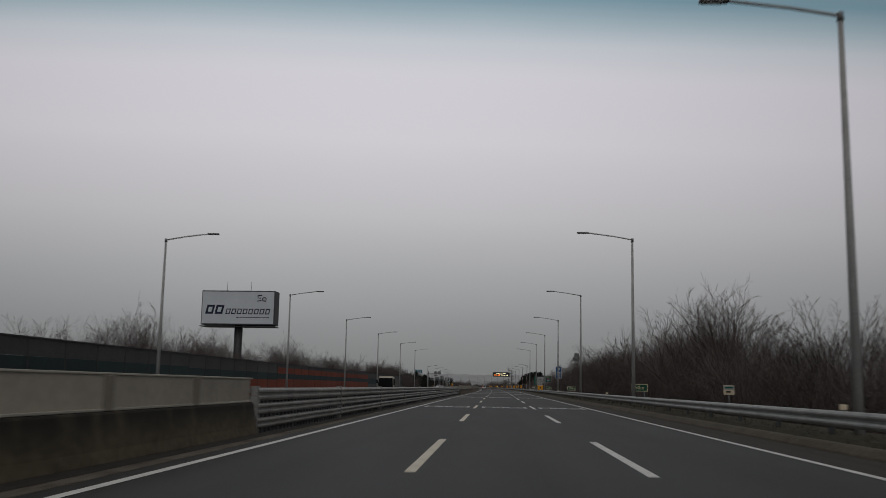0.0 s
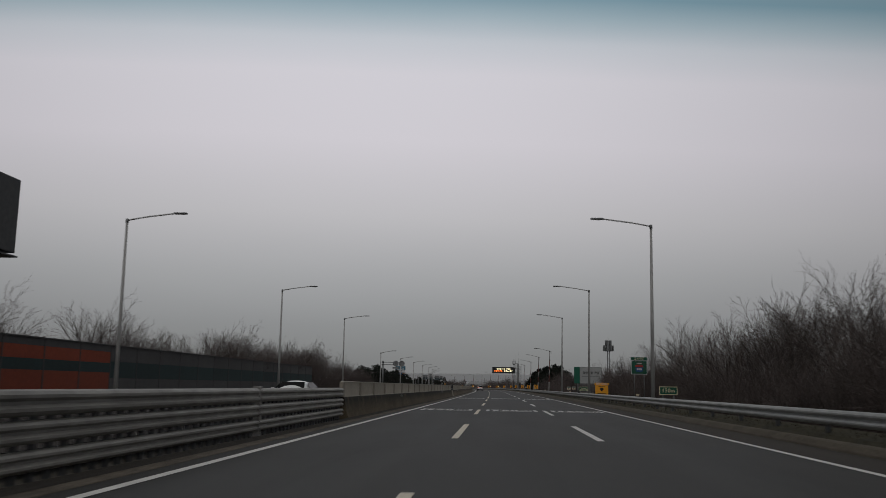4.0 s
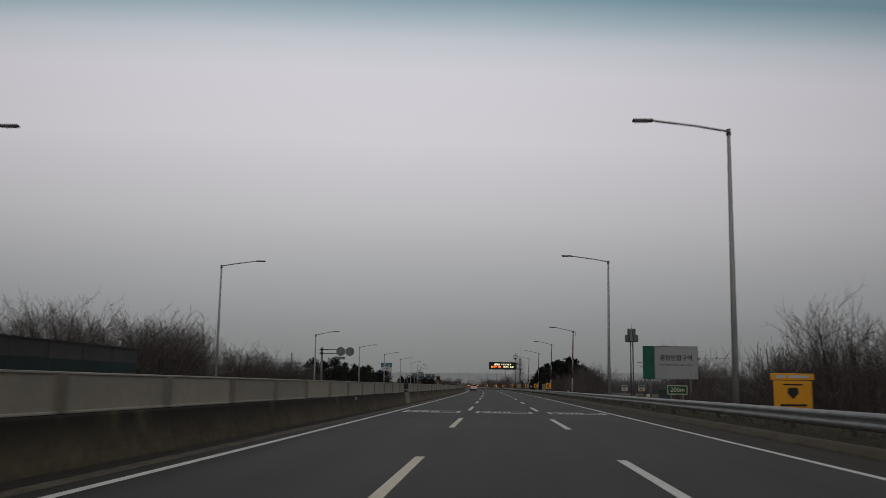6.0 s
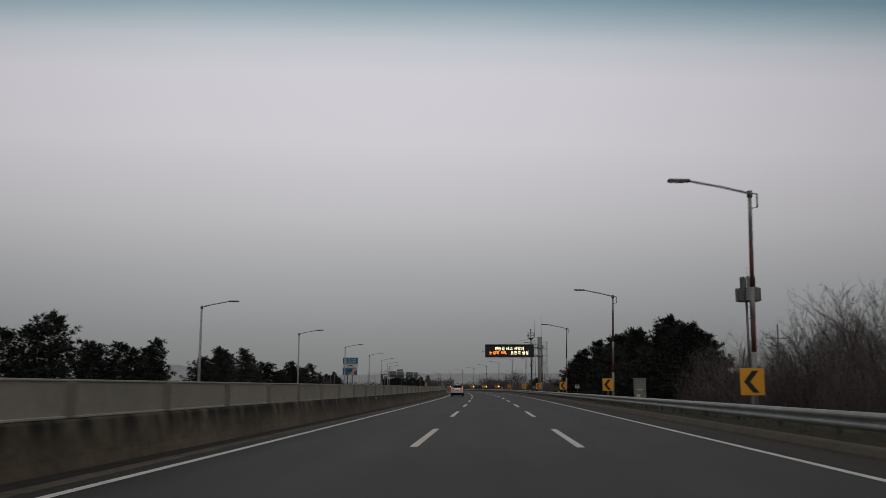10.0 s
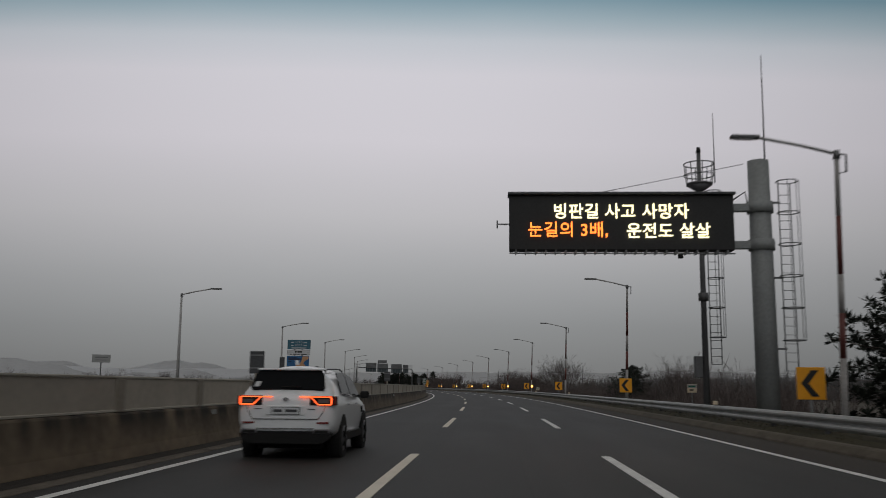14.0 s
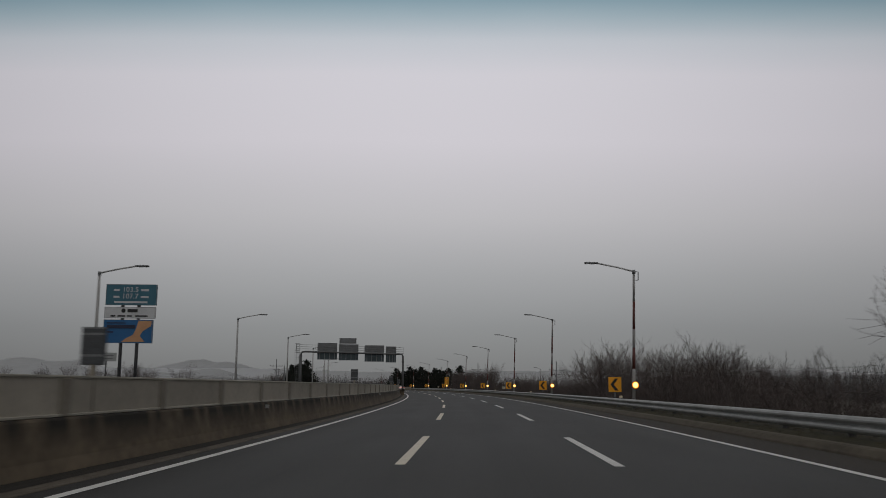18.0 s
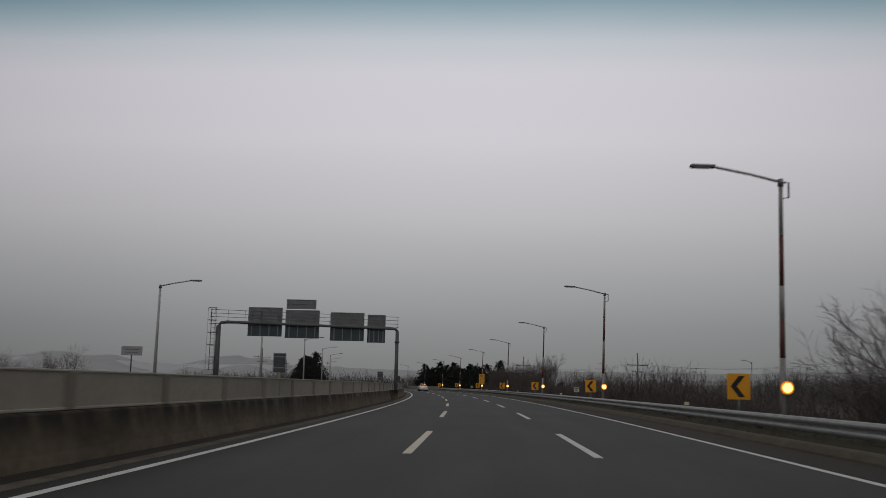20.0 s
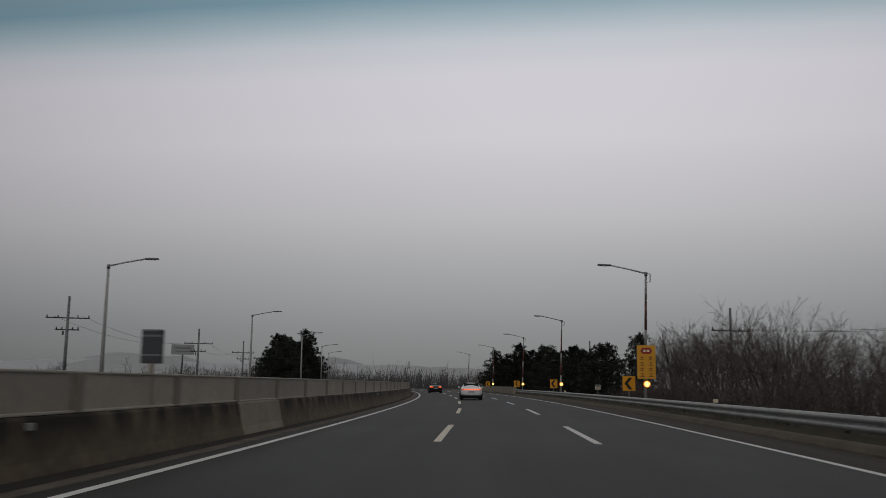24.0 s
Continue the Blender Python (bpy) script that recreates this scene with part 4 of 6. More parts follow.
# telecom mast over the trees
t = thing("telecom_mast", at(400.0, 37.0), "twin-pole telecom mast with two tiers of grey antennas", "mast")
for x in (-0.3, 0.3):
    part("leg", T((x, 0, -1.2), (x, 0, 15.2), 0.2, 0.15, n=10), STEEL_DULL, t)
for i in range(8):
    part("strut", T((-0.3, 0, 1.2 + 1.6 * i), (0.3, 0, 1.2 + 1.6 * i), 0.05, n=6), STEEL_DULL, t)
for z, r, h in ((15.8, 0.95, 1.6), (14.1, 1.6, 1.8)):
    part("ring", T((0, 0, z - h / 2 - 0.05), (0, 0, z - h / 2 + 0.05), r * 0.9, n=12), STEEL_DULL, t)
    for a in range(9):
        q = a * math.pi / 4.5 + 0.3
        part("antenna", B(-0.22 * r, 0.22 * r, -0.09, 0.09, -h / 2, h / 2, 0.03), SIGN_BACK, t, m=Matrix.Translation((r * math.cos(q), r * math.sin(q), z)) @ Matrix.Rotation(q + math.pi / 2, 4, "Z"))
part("rod", T((0, 0, 15.1), (0, 0, 18.0), 0.05, 0.02, n=6), STEEL_DULL, t)

# gantry over the opposite carriageway, its boards seen from behind
GANTRY = surf("gantry_paint", (0.135, 0.14, 0.14), (0.085, 0.089, 0.089), 0.65, size=1.2)
APRON = surf("apron_teal", (0.055, 0.078, 0.086), (0.036, 0.052, 0.058), 0.6, size=0.7)
t = thing("sign_gantry", at(631.6, 0), "grey steel gantry with five sign boards seen from behind", "gantry")
part("post", T((-21.1, 0, -0.5), (-21.1, 0, 5.9), 0.24, 0.2, n=14), GANTRY, t)
part("post", T((-6.08, 0, 0.02), (-6.08, 0, 5.7), 0.16, 0.14, n=14), GANTRY, t)
part("beam", pipe([(-21.1, 0, 5.8), (-20.9, 0, 6.15), (-20.4, 0, 6.22), (-6.68, 0, 5.92), (-6.21, 0, 5.88), (-6.08, 0, 5.65)], 0.115, 12), GANTRY, t)
for i, (x0, x1, z0, z1) in enumerate(((-18.7, -15.82, 5.08, 7.52), (-15.55, -12.68, 4.98, 7.35), (-11.75, -8.9, 4.83, 7.22), (-8.62, -7.1, 4.73, 7.08), (-15.5, -13.0, 7.43, 8.2))):
    b = part("sign_board", B(x0, x1, 0.24, 0.3, z0, z1, 0.015), SIGN_BACK, t)
    for q in (0.12, 0.37, 0.63, 0.88):
        x = x0 + (x1 - x0) * q
        part("upright", B(x - 0.04, x + 0.04, 0.15, 0.238, z0 + 0.05, z1 - 0.05), STEEL_DULL, b)
    for q in (0.0, 0.5, 0.97):
        z = z0 + (z1 - z0) * q
        part("crossbar", B(x0, x1, 0.2, 0.237, z, z + 0.06), STEEL_DULL, b)
    if i < 4:
        part("lower_apron", B(x0 + 0.02, x1 - 0.02, 0.17, 0.199, z0 + 0.02, z0 + 1.12), APRON, b)
for dz in (0.45, 0.75, 1.05):
    part("catwalk_rail", pipe([(-21.9, 0.1, 6.3 + dz - 0.1), (-6.0, 0.1, 5.95 + dz - 0.1)], 0.02, 5), STEEL_DULL, t)
for i in range(12):
    x = -21.8 + 15.75 * i / 11
    part("catwalk_post", T((x, 0.1, 6.25 - 0.02 * (x + 21)), (x, 0.1, 7.25 - 0.022 * (x + 21)), 0.018, n=5), STEEL_DULL, t)
part("catwalk", B(-21.9, -6.0, 0.0, 0.15, 6.04, 6.08), STEEL_DULL, t)
part("pedestal", slab([(-6.9, -0.05), (-5.84, -0.05), (-5.86, 0.2), (-5.88, 0.76), (-5.93, 0.83), (-6.9, 0.83)], -0.6, 0.6), CONCRETE, t, "widened concrete foot in the barrier")
part("post_collar", T((-6.08, 0, 4.75), (-6.08, 0, 4.9), 0.2, n=14), GANTRY, t)
caged_ladder(t, -21.55, 0, 1.2, 7.35, 0.36)

# boards on slim posts standing on the median barrier
for s in (408.5, 441.4, 479.6, 512.6, 547.4, 584.3, 620.5, 650.4, 688.8):
    t = thing("median_board", at(s, BAR_O), "dark grey board with pale stripes on a post over the median", "road sign", "boards on the median")
    part("post", T((0, 0, 0.8), (0, 0, 1.7), 0.05, n=10), POSTC, t)
    b = part("panel", B(-0.19, 0.19, -0.05, 0.05, 1.58, 2.18, 0.015), DARK_STEEL, t)
    bars(b, SIGN_BACK, [(-0.18, 0.18, 2.05, 2.085), (-0.18, 0.18, 1.71, 1.745), (-0.185, 0.185, 2.15, 2.178)], -0.05)

t = thing("median_sign", at(505.5, BAR_O), "small green sign with white print on a post over the median", "road sign")
part("post", T((0, 0.06, 0.75), (0, 0.06, 2.2), 0.035, n=10), STEEL_DULL, t)
b = board(t, "panel", -0.24, 0.24, 1.72, 2.32, GREEN, WHITE)
bars(b, WHITE, [(-0.16, 0.16, 2.16, 2.22), (-0.16, 0.02, 2.02, 2.09), (-0.16, 0.16, 1.90, 1.95)])
part("lower_plate", B(-0.15, 0.15, 0.0, 0.03, 1.54, 1.69, 0.008), SIGN_GREY, t)
t = thing("pole_cabinet", at(478.0, -20.78, 0.0), "tall narrow dark grey cabinet clamped to a lamp pole", "cabinet")
part("body", B(-0.24, 0.24, -0.36, -0.08, 2.45, 4.15, 0.02), DARK_STEEL, t)
part("clamp", B(-0.14, 0.06, -0.08, 0.05, 2.8, 2.88), STEEL_DULL, t)
part("clamp", B(-0.14, 0.06, -0.08, 0.05, 3.7, 3.78), STEEL_DULL, t)

# dark end box in the median
t = thing("median_box", at(226.5, BAR_O), "dark blue corrugated box with a white stripe in the median", "barrier", kind="structure")
part("block", run_of([(x * 1.04, z * 1.003) for x, z in JERSEY], 3.0), CONCRETE_NEW, t, "pale fresh concrete block", m=pose(0, -0.2, 0))
part("cover", B(-0.19, 0.19, 0.0, 1.35, 0.812, 1.43, 0.02), surf("box_navy", (0.03, 0.035, 0.05), (0.02, 0.022, 0.032), 0.6), t)
for i in range(8):
    part("rib", B(0.19, 0.21, 0.1 + 0.15 * i, 0.15 + 0.15 * i, 0.86, 1.38), BLACK, t)
part("stripe", B(0.195, 0.22, 0.02, 1.33, 0.93, 0.99), WHITE, t)
part("end_stripe", B(-0.18, 0.18, -0.012, 0.0, 0.93, 0.99), WHITE, t)
part("screen_panel", B(-0.035, 0.035, 1.37, 2.75, 0.812, 1.365), PANEL, t)
part("top_cap", B(-0.06, 0.06, 1.37, 2.88, 1.367, 1.405, 0.01), LEDGE, t)
part("ledge", B(-0.065, 0.065, 1.37, 2.73, 0.812, 0.85, 0.01), LEDGE, t)

# road lettering in each lane
def lettering_in(text, x0, x1, y0, y1, bold):
    """Lettering laid flat and drawn out to fill a rectangle of the road."""
    me = words(text, 1.0, PAINT_WORN, 0.0, bold=bold)
    me.transform(Matrix.Rotation(-math.pi / 2, 4, "X"))
    xs, ys = [v.co.x for v in me.vertices], [v.co.y for v in me.vertices]
    kx, ky = (x1 - x0) / (max(xs) - min(xs)), (y1 - y0) / (max(ys) - min(ys))
    me.transform(Matrix.Translation((x0 - min(xs) * kx, y0 - min(ys) * ky, 0)) @ Matrix.Diagonal((kx, ky, 1, 1)))
    return me


def road_words(s, text):
    for o in (-3.55, 0.0, 3.55):
        t = tagged(new("road_lettering"), "worn white lettering %s framed on the asphalt" % text, "road marking", kind="structure")
        t.matrix_basis = at(s, o, 0.010)
        left = -1.02 if len(text) > 3 else -0.75
        step = (0.42 - left) / (len(text) - 1)
        for k, figure in enumerate(text[:-1]):
            w = step * (0.62 if figure == "1" else 0.86)
            part("figure", lettering_in(figure, left + step * k, left + step * k + w, 0.32, 2.4, 0.05), None, t)
        part("unit", lettering_in("m", 0.55, 1.06, 0.32, 1.15, 0.02), None, t)
        for x in (-1.3, 1.3):
            part("side_bar", B(x - 0.09, x + 0.09, 0, 2.7, -0.008, 0.002), PAINT_WORN, t)
        for y in (0.05, 2.6):
            part("frame_line", B(-1.2, 1.2, y, y + 0.07, -0.008, 0.001), PAINT_WORN, t)


for s, text in ((55.4, "50m"), (107.3, "100m"), (159.5, "150m"), (209.1, "200m")):
    road_words(s, text)

# ---- vegetation ----
def strands(segs, n=3):
    """Many thin tapered branches as one vertex and face list."""
    vs, fs = [], []
    for a, b, r0, r1 in segs:
        d = b - a
        u = d.cross(Vector((0.3, 0.9, 0.31)))
        if u.length < 1e-6:
            u = Vector((1, 0, 0))
        u.normalize()
        w = d.cross(u).normalized()
        k = len(vs)
        for p, r in ((a, r0), (b, r1)):
            for i in range(n):
                q = 2 * math.pi * i / n
                vs.append(p + u * (r * math.cos(q)) + w * (r * math.sin(q)))
        for i in range(n):
            j = (i + 1) % n
            fs.append((k + i, k + j, k + n + j, k + n + i))
    return vs, fs


def list_mesh(name, vs, fs, mat):
    me = bpy.data.meshes.new(name)
    me.from_pydata([tuple(v) for v in vs], [], fs)
    me.materials.append(mat)
    return me


def bare_tree(seed, height, stems=6, spread=0.5, boughs=7, twigs=6):
    """A leafless many-stemmed tree: stems fan out from the foot, boughs fork from them, and each order is finer than the last."""
    rnd = random.Random(seed)
    wood, fine = [], []

    def limb(p, d, length, r0, r1, n, lift, crook, out):
        line = [(p, d)]
        for i in range(n):
            d = (d + Vector((rnd.gauss(0, crook), rnd.gauss(0, crook), lift + rnd.gauss(0, crook * 0.6)))).normalized()
            q = p + d * (length / n)
            out.append((p, q, r0 + (r1 - r0) * i / n, r0 + (r1 - r0) * (i + 1) / n))
            p = q
            line.append((p, d))
        return line

    def along(line, f):
        u = f * (len(line) - 1)
        i = min(len(line) - 2, int(u))
        return line[i][0].lerp(line[i + 1][0], u - i), line[i + 1][1]

    def fork(d, low, high, up):
        side = d.orthogonal().normalized()
        q = rnd.uniform(0, 6.283)
        side = side * math.cos(q) + d.cross(side) * math.sin(q)
        a = math.radians(rnd.uniform(low, high))
        return (d * math.cos(a) + side * math.sin(a) + Vector((0, 0, up))).normalized()

    for k in range(stems):
        a = 2 * math.pi * (k + rnd.uniform(-0.35, 0.35)) / stems
        lean = spread * rnd.uniform(0.25, 1.35)
        d = Vector((math.cos(a) * lean, math.sin(a) * lean, 1)).normalized()
        r = 0.0088 * height * rnd.uniform(0.7, 1.2)
        stem = limb(Vector((rnd.uniform(-0.2, 0.2), rnd.uniform(-0.2, 0.2), -0.2)), d, height * rnd.uniform(0.56, 0.74), r, r * 0.3, 5, 0.0, 0.05, wood)
        for b in range(boughs):
            f = 0.24 + 0.76 * (b + rnd.uniform(0.2, 1.0)) / boughs
            p, d = along(stem, f)
            size = height * 0.40 * (1.15 - 0.5 * f) * rnd.uniform(0.75, 1.2)
            bough = limb(p, fork(d, 14, 48, 0.12), size, r * (1.05 - 0.75 * f) * 0.6, 0.008, 3, 0.05, 0.07, fine)
            for w in range(twigs):
                g = 0.18 + 0.82 * (w + rnd.uniform(0.1, 1.0)) / twigs
                p2, d2 = along(bough, g)
                ln = size * 0.48 * (1.2 - 0.5 * g) * rnd.uniform(0.7, 1.2)
                twig = limb(p2, fork(d2, 20, 50, 0.08), ln, 0.0080, 0.0050, 2, 0.05, 0.10, fine)
                for q in range(4):
                    p3, d3 = along(twig, 0.25 + 0.75 * (q + rnd.random()) / 4)
                    fine.append((p3, p3 + fork(d3, 18, 48, 0.06) * ln * rnd.uniform(0.35, 0.6), 0.0056, 0.0034))
    return list_mesh("trunk", *strands(wood, 5), BARK), list_mesh("crown", *strands(fine, 3), TWIG)


def pine(seed, height, width=0.5, taper=0.80, power=1.7):
    """A pine: whorls of level boughs that carry fuzzy tufts of needles, an uneven outline."""
    rnd = random.Random(seed)
    wood, vs, fs = [], [], []
    p = Vector((0, 0, -0.3))
    for i in range(8):
        q = p + Vector((rnd.uniform(-0.12, 0.12), rnd.uniform(-0.12, 0.12), height / 8))
        r = 0.022 * height
        wood.append((p, q, r * (1 - i / 8.6), r * (1 - (i + 1) / 8.6)))
        p = q
    tips = []
    for i in range(92):
        z = height * (0.06 + 0.92 * (i / 92) ** 0.92)
        f = (z / height - 0.06) / 0.94
        reach = height * width * (1 - taper * f ** power) * rnd.choice((0.5, 0.75, 0.95, 1.1, 1.22))
        a = i * 2.4 + rnd.uniform(-0.6, 0.6)
        base = Vector((0, 0, z))
        d = Vector((math.cos(a), math.sin(a), rnd.uniform(-0.05, 0.32)))
        wood.append((base, base + d * reach, 0.004 * height, 0.01))
        m = max(3, int(reach / 0.30))
        for k in range(m):
            g = (k + 1.0) / m
            if g > 0.2:
                tips.append(base + d * reach * g + Vector((rnd.gauss(0, 0.18), rnd.gauss(0, 0.18), rnd.gauss(0.04, 0.10))) * (height / 6))
    tips += [Vector((rnd.gauss(0, 0.1), rnd.gauss(0, 0.1), height * (0.97 + 0.02 * k))) for k in range(3)]
    for c in tips:
        size = rnd.uniform(0.22, 0.40) * height / 6
        for k in range(20):
            d = Vector((rnd.gauss(0, 1), rnd.gauss(0, 1), rnd.gauss(0.4, 0.7))).normalized()
            w = d.orthogonal().normalized() * size * (rnd.uniform(0.11, 0.19) if k < 9 else rnd.uniform(0.04, 0.08))
            k0 = len(vs)
            ln = size * (0.85 if k < 9 else rnd.uniform(0.9, 1.4))
            vs += [c - w * 0.3, c + d * ln * 0.55 - w, c + d * ln, c + d * ln * 0.55 + w]
            fs.append((k0, k0 + 1, k0 + 2, k0 + 3))
    return list_mesh("trunk", *strands(wood, 5), BARK), list_mesh("crown", vs, fs, NEEDLE)


def tree_thing(name, meshes, m, label, category, group):
    t = thing(name, m, label, category, group)
    part("trunk", meshes[0], None, t)
    part("crown", meshes[1], None, t)
    return t


BARE = [bare_tree(10 + i, *q) for i, q in enumerate(((7.6, 6, 0.46, 7, 6), (8.1, 6, 0.38, 7, 6), (7.2, 7, 0.62, 7, 6), (7.6, 7, 0.72, 7, 6), (4.6, 8, 0.68, 5, 5), (3.6, 9, 0.85, 4, 5)))]
TALL, LOW = (0, 1, 2, 3), (4, 5)
PINES = [pine(50 + i, *q) for i, q in enumerate(((6.4, 0.46, 0.80, 1.7), (7.2, 0.42, 0.86, 1.35), (5.4, 0.52, 0.80, 1.7)))]
plant = random.Random(7)


def ground_z(o):
    return float(np.interp(o, [q for q, _ in land], [z for _, z in land]))


def wood_strip(s0, s1, o0, o1, count, kinds, group, scale=(0.85, 1.15), pines=False):
    for i in range(count):
        s = s0 + (s1 - s0) * (i + plant.uniform(0.1, 0.9)) / count
        o = plant.uniform(o0, o1)
        k = plant.choice(kinds)
        f = plant.uniform(*scale)
        m = at(s, o, ground_z(o) - 0.05, plant.uniform(0, 360)) @ Matrix.Diagonal((f, f, f * plant.uniform(0.92, 1.08), 1))
        if pines:
            tree_thing("pine_tree", PINES[k], m, "dark green pine tree with dense drooping boughs", "tree", group)
        else:
            tree_thing("bare_tree" if k in TALL else "bare_bush", BARE[k], m, "leafless grey-brown winter tree with fine twigs" if k in TALL else "low leafless winter bush with many stems", "tree" if k in TALL else "bush", group)


R_, L_ = "bare trees beside the hard shoulder", "bare trees beyond the opposite carriageway"
wood_strip(26, 50, 12, 15, 7, TALL, R_, (0.64, 0.8))
wood_strip(50, 70, 12, 14.5, 7, TALL, R_, (0.96, 1.12))
wood_strip(70, 84, 11.8, 13.5, 5, TALL, R_, (0.8, 0.92))
wood_strip(84, 94, 11.4, 13, 3, (0, 3), R_, (1.02, 1.12))
wood_strip(94, 104, 11.8, 13.5, 4, TALL, R_, (0.8, 0.92))
wood_strip(104, 180, 11.8, 13.5, 20, TALL, R_, (0.82, 1.0))
wood_strip(180, 210, 11.8, 14, 9, TALL, R_, (0.6, 0.72))
wood_strip(40, 75, 15, 21, 9, TALL, R_, (0.8, 0.95))
wood_strip(70, 104, 14, 20, 11, TALL, R_, (0.95, 1.1))
wood_strip(104, 180, 14, 20, 20, TALL, R_, (0.95, 1.15))
wood_strip(180, 220, 15, 21, 9, TALL, R_, (0.62, 0.76))
wood_strip(10, 212, 10.3, 11.6, 50, LOW, R_, (0.6, 0.9))
wood_strip(216, 300, 18, 26, 7, (4, 5), R_, (0.28, 0.4))
wood_strip(294, 323, 12, 16, 13, TALL, R_, (0.72, 0.92))
wood_strip(330, 346, 13, 15, 4, (0, 1), "dark pines beside the hard shoulder", (0.84, 0.94), True)
wood_strip(280, 323, 10.3, 12, 11, LOW, R_, (0.6, 0.9))
wood_strip(425, 500, 11, 20, 24, (4, 4, 5), R_, (0.5, 0.72))
wood_strip(478, 482, 13.5, 14.5, 1, (0,), R_, (0.5, 0.52))
wood_strip(452, 462, 14, 17, 4, (2, 3), R_, (0.62, 0.72))
wood_strip(516, 524, 13.2, 14.4, 3, (3, 2), R_, (0.98, 1.06))
wood_strip(508, 514, 12.5, 14, 2, (2,), R_, (0.42, 0.55))
wood_strip(545, 562, 12, 15.5, 8, TALL, R_, (0.64, 0.78))
wood_strip(564, 586, 11.2, 13.5, 7, (2, 3), R_, (0.78, 0.92))
wood_strip(536, 684, 13, 22, 34, (2, 4, 4, 5, 5), R_, (0.5, 0.75))
wood_strip(516, 745, 10.4, 12, 48, LOW, R_, (0.55, 0.85))
wood_strip(672, 692, 11.8, 14.5, 5, (0, 3), R_, (0.88, 1.0))
wood_strip(696, 716, 12, 17, 8, TALL, R_, (0.58, 0.76))
wood_strip(716, 742, 12, 17, 14, TALL, R_, (0.82, 1.04))
wood_strip(870, 960, 8, 40, 10, TALL, R_, (0.8, 1.1))
wood_strip(56, 86, -31, -27, 9, TALL, L_, (0.9, 1.05))
wood_strip(86, 150, -32, -27, 18, TALL, L_, (0.92, 1.06))
wood_strip(150, 196, -32, -27, 13, TALL, L_, (0.86, 1.0))
wood_strip(194, 224, -31, -26.5, 14, TALL, L_, (0.86, 1.04))
wood_strip(224, 252, -31, -26.5, 17, TALL, L_, (0.92, 1.08))
wood_strip(252, 290, -31, -26.5, 19, TALL, L_, (0.68, 0.84))
wood_strip(288, 306, -31, -27, 7, (2, 3, 4), L_, (0.55, 0.68))
wood_strip(120, 200, -42, -33, 8, TALL, L_, (0.9, 1.1))
wood_strip(430, 760, -60, -32, 26, LOW, L_, (0.7, 1.0))
wood_strip(620, 662, -52, -42, 6, TALL, L_, (0.6, 0.85))
wood_strip(660, 760, -110, -70, 16, TALL + LOW, L_, (0.7, 1.0))
wood_strip(860, 980, -40, -10, 8, TALL, L_, (0.8, 1.1))
P_, Q_ = "dark pines beside the hard shoulder", "dark pines beyond the opposite carriageway"
wood_strip(336, 409, 12.6, 15, 24, (0, 1, 2), P_, (0.86, 1.04), True)
wood_strip(350, 386, 15, 20, 11, (0, 1), P_, (1.06, 1.2), True)
wood_strip(412, 420, 14.5, 15.5, 2, (0,), P_, (1.0, 1.05), True)
wood_strip(774, 872, 12.5, 16, 20, (0, 1, 2), P_, (0.98, 1.2), True)
wood_strip(786, 870, 17, 23, 11, (0, 1), P_, (1.1, 1.35), True)
wood_strip(324, 348, -33, -29, 7, (0, 2), Q_, (0.92, 1.08), True)
wood_strip(350, 432, -34, -29, 26, (0, 1, 2), Q_, (0.74, 0.9), True)
wood_strip(808, 868, -28, -24, 22, (0, 1, 2), Q_, (1.1, 1.35), True)
wood_strip(227, 240, 14, 16.5, 7, TALL, R_, (0.62, 0.76))

for q, o, f in ((650, 13.0, 0.55), (645, 12.6, 0.46), (667, 13.0, 0.4)):
    tree_thing("evergreen_bush", PINES[q % 3], at(q, o, -0.8, q * 50) @ Matrix.Diagonal((f * 0.9, f * 0.9, f * 0.95, 1)), "low dense dark evergreen bush behind the guard rail", "bush", "evergreen bushes")
tree_thing("evergreen_bush", PINES[0], at(462.5, 12.6, -0.75, 160) @ Matrix.Diagonal((0.62, 0.62, 0.6, 1)), "low dense dark evergreen bush behind the guard rail", "bush", "evergreen bushes")
tree_thing("evergreen_bush", PINES[2], at(461, 11.9, -0.75, 40) @ Matrix.Diagonal((0.72, 0.72, 0.68, 1)), "low dense dark evergreen bush behind the guard rail", "bush", "evergreen bushes")

# dense undergrowth: countless thin stems
def thicket(name, s0, s1, o0, o1, count, height, label, fat=1.0, mat=None, low=0.35):
    rnd = random.Random(int(s0 * 7 + count))
    segs = []
    for _ in range(count):
        s, o = rnd.uniform(s0, s1), rnd.uniform(o0, o1)
        h = height * rnd.uniform(low, 1.0) * min(1.1, 0.8 + 0.5 * noise.noise(Vector((s * 0.045, o * 0.03, count % 97))) + 0.4 * noise.noise(Vector((s * 0.17, 1.7, count % 89))))
        p = on(s, o, ground_z(o) - 0.1)
        lean = Vector((rnd.gauss(0, 0.15), rnd.gauss(0, 0.15), 1))
        q = p + lean * h * 0.5
        e = q + (lean + Vector((rnd.gauss(0, 0.22), rnd.gauss(0, 0.22), 0))) * h * 0.5
        segs += [(p, q, 0.026 * fat, 0.017 * fat), (q, e, 0.017 * fat, 0.005 * fat)]
        for _ in range(3):
            a = p.lerp(e, rnd.uniform(0.25, 0.9))
            segs.append((a, a + Vector((rnd.gauss(0, 0.26), rnd.gauss(0, 0.26), rnd.uniform(0.25, 0.7))) * h * 0.4, 0.011 * fat, 0.004 * fat))
    tagged(new(name, list_mesh(name, *strands(segs, 3), mat or TWIG)), label, "undergrowth", kind="stuff")


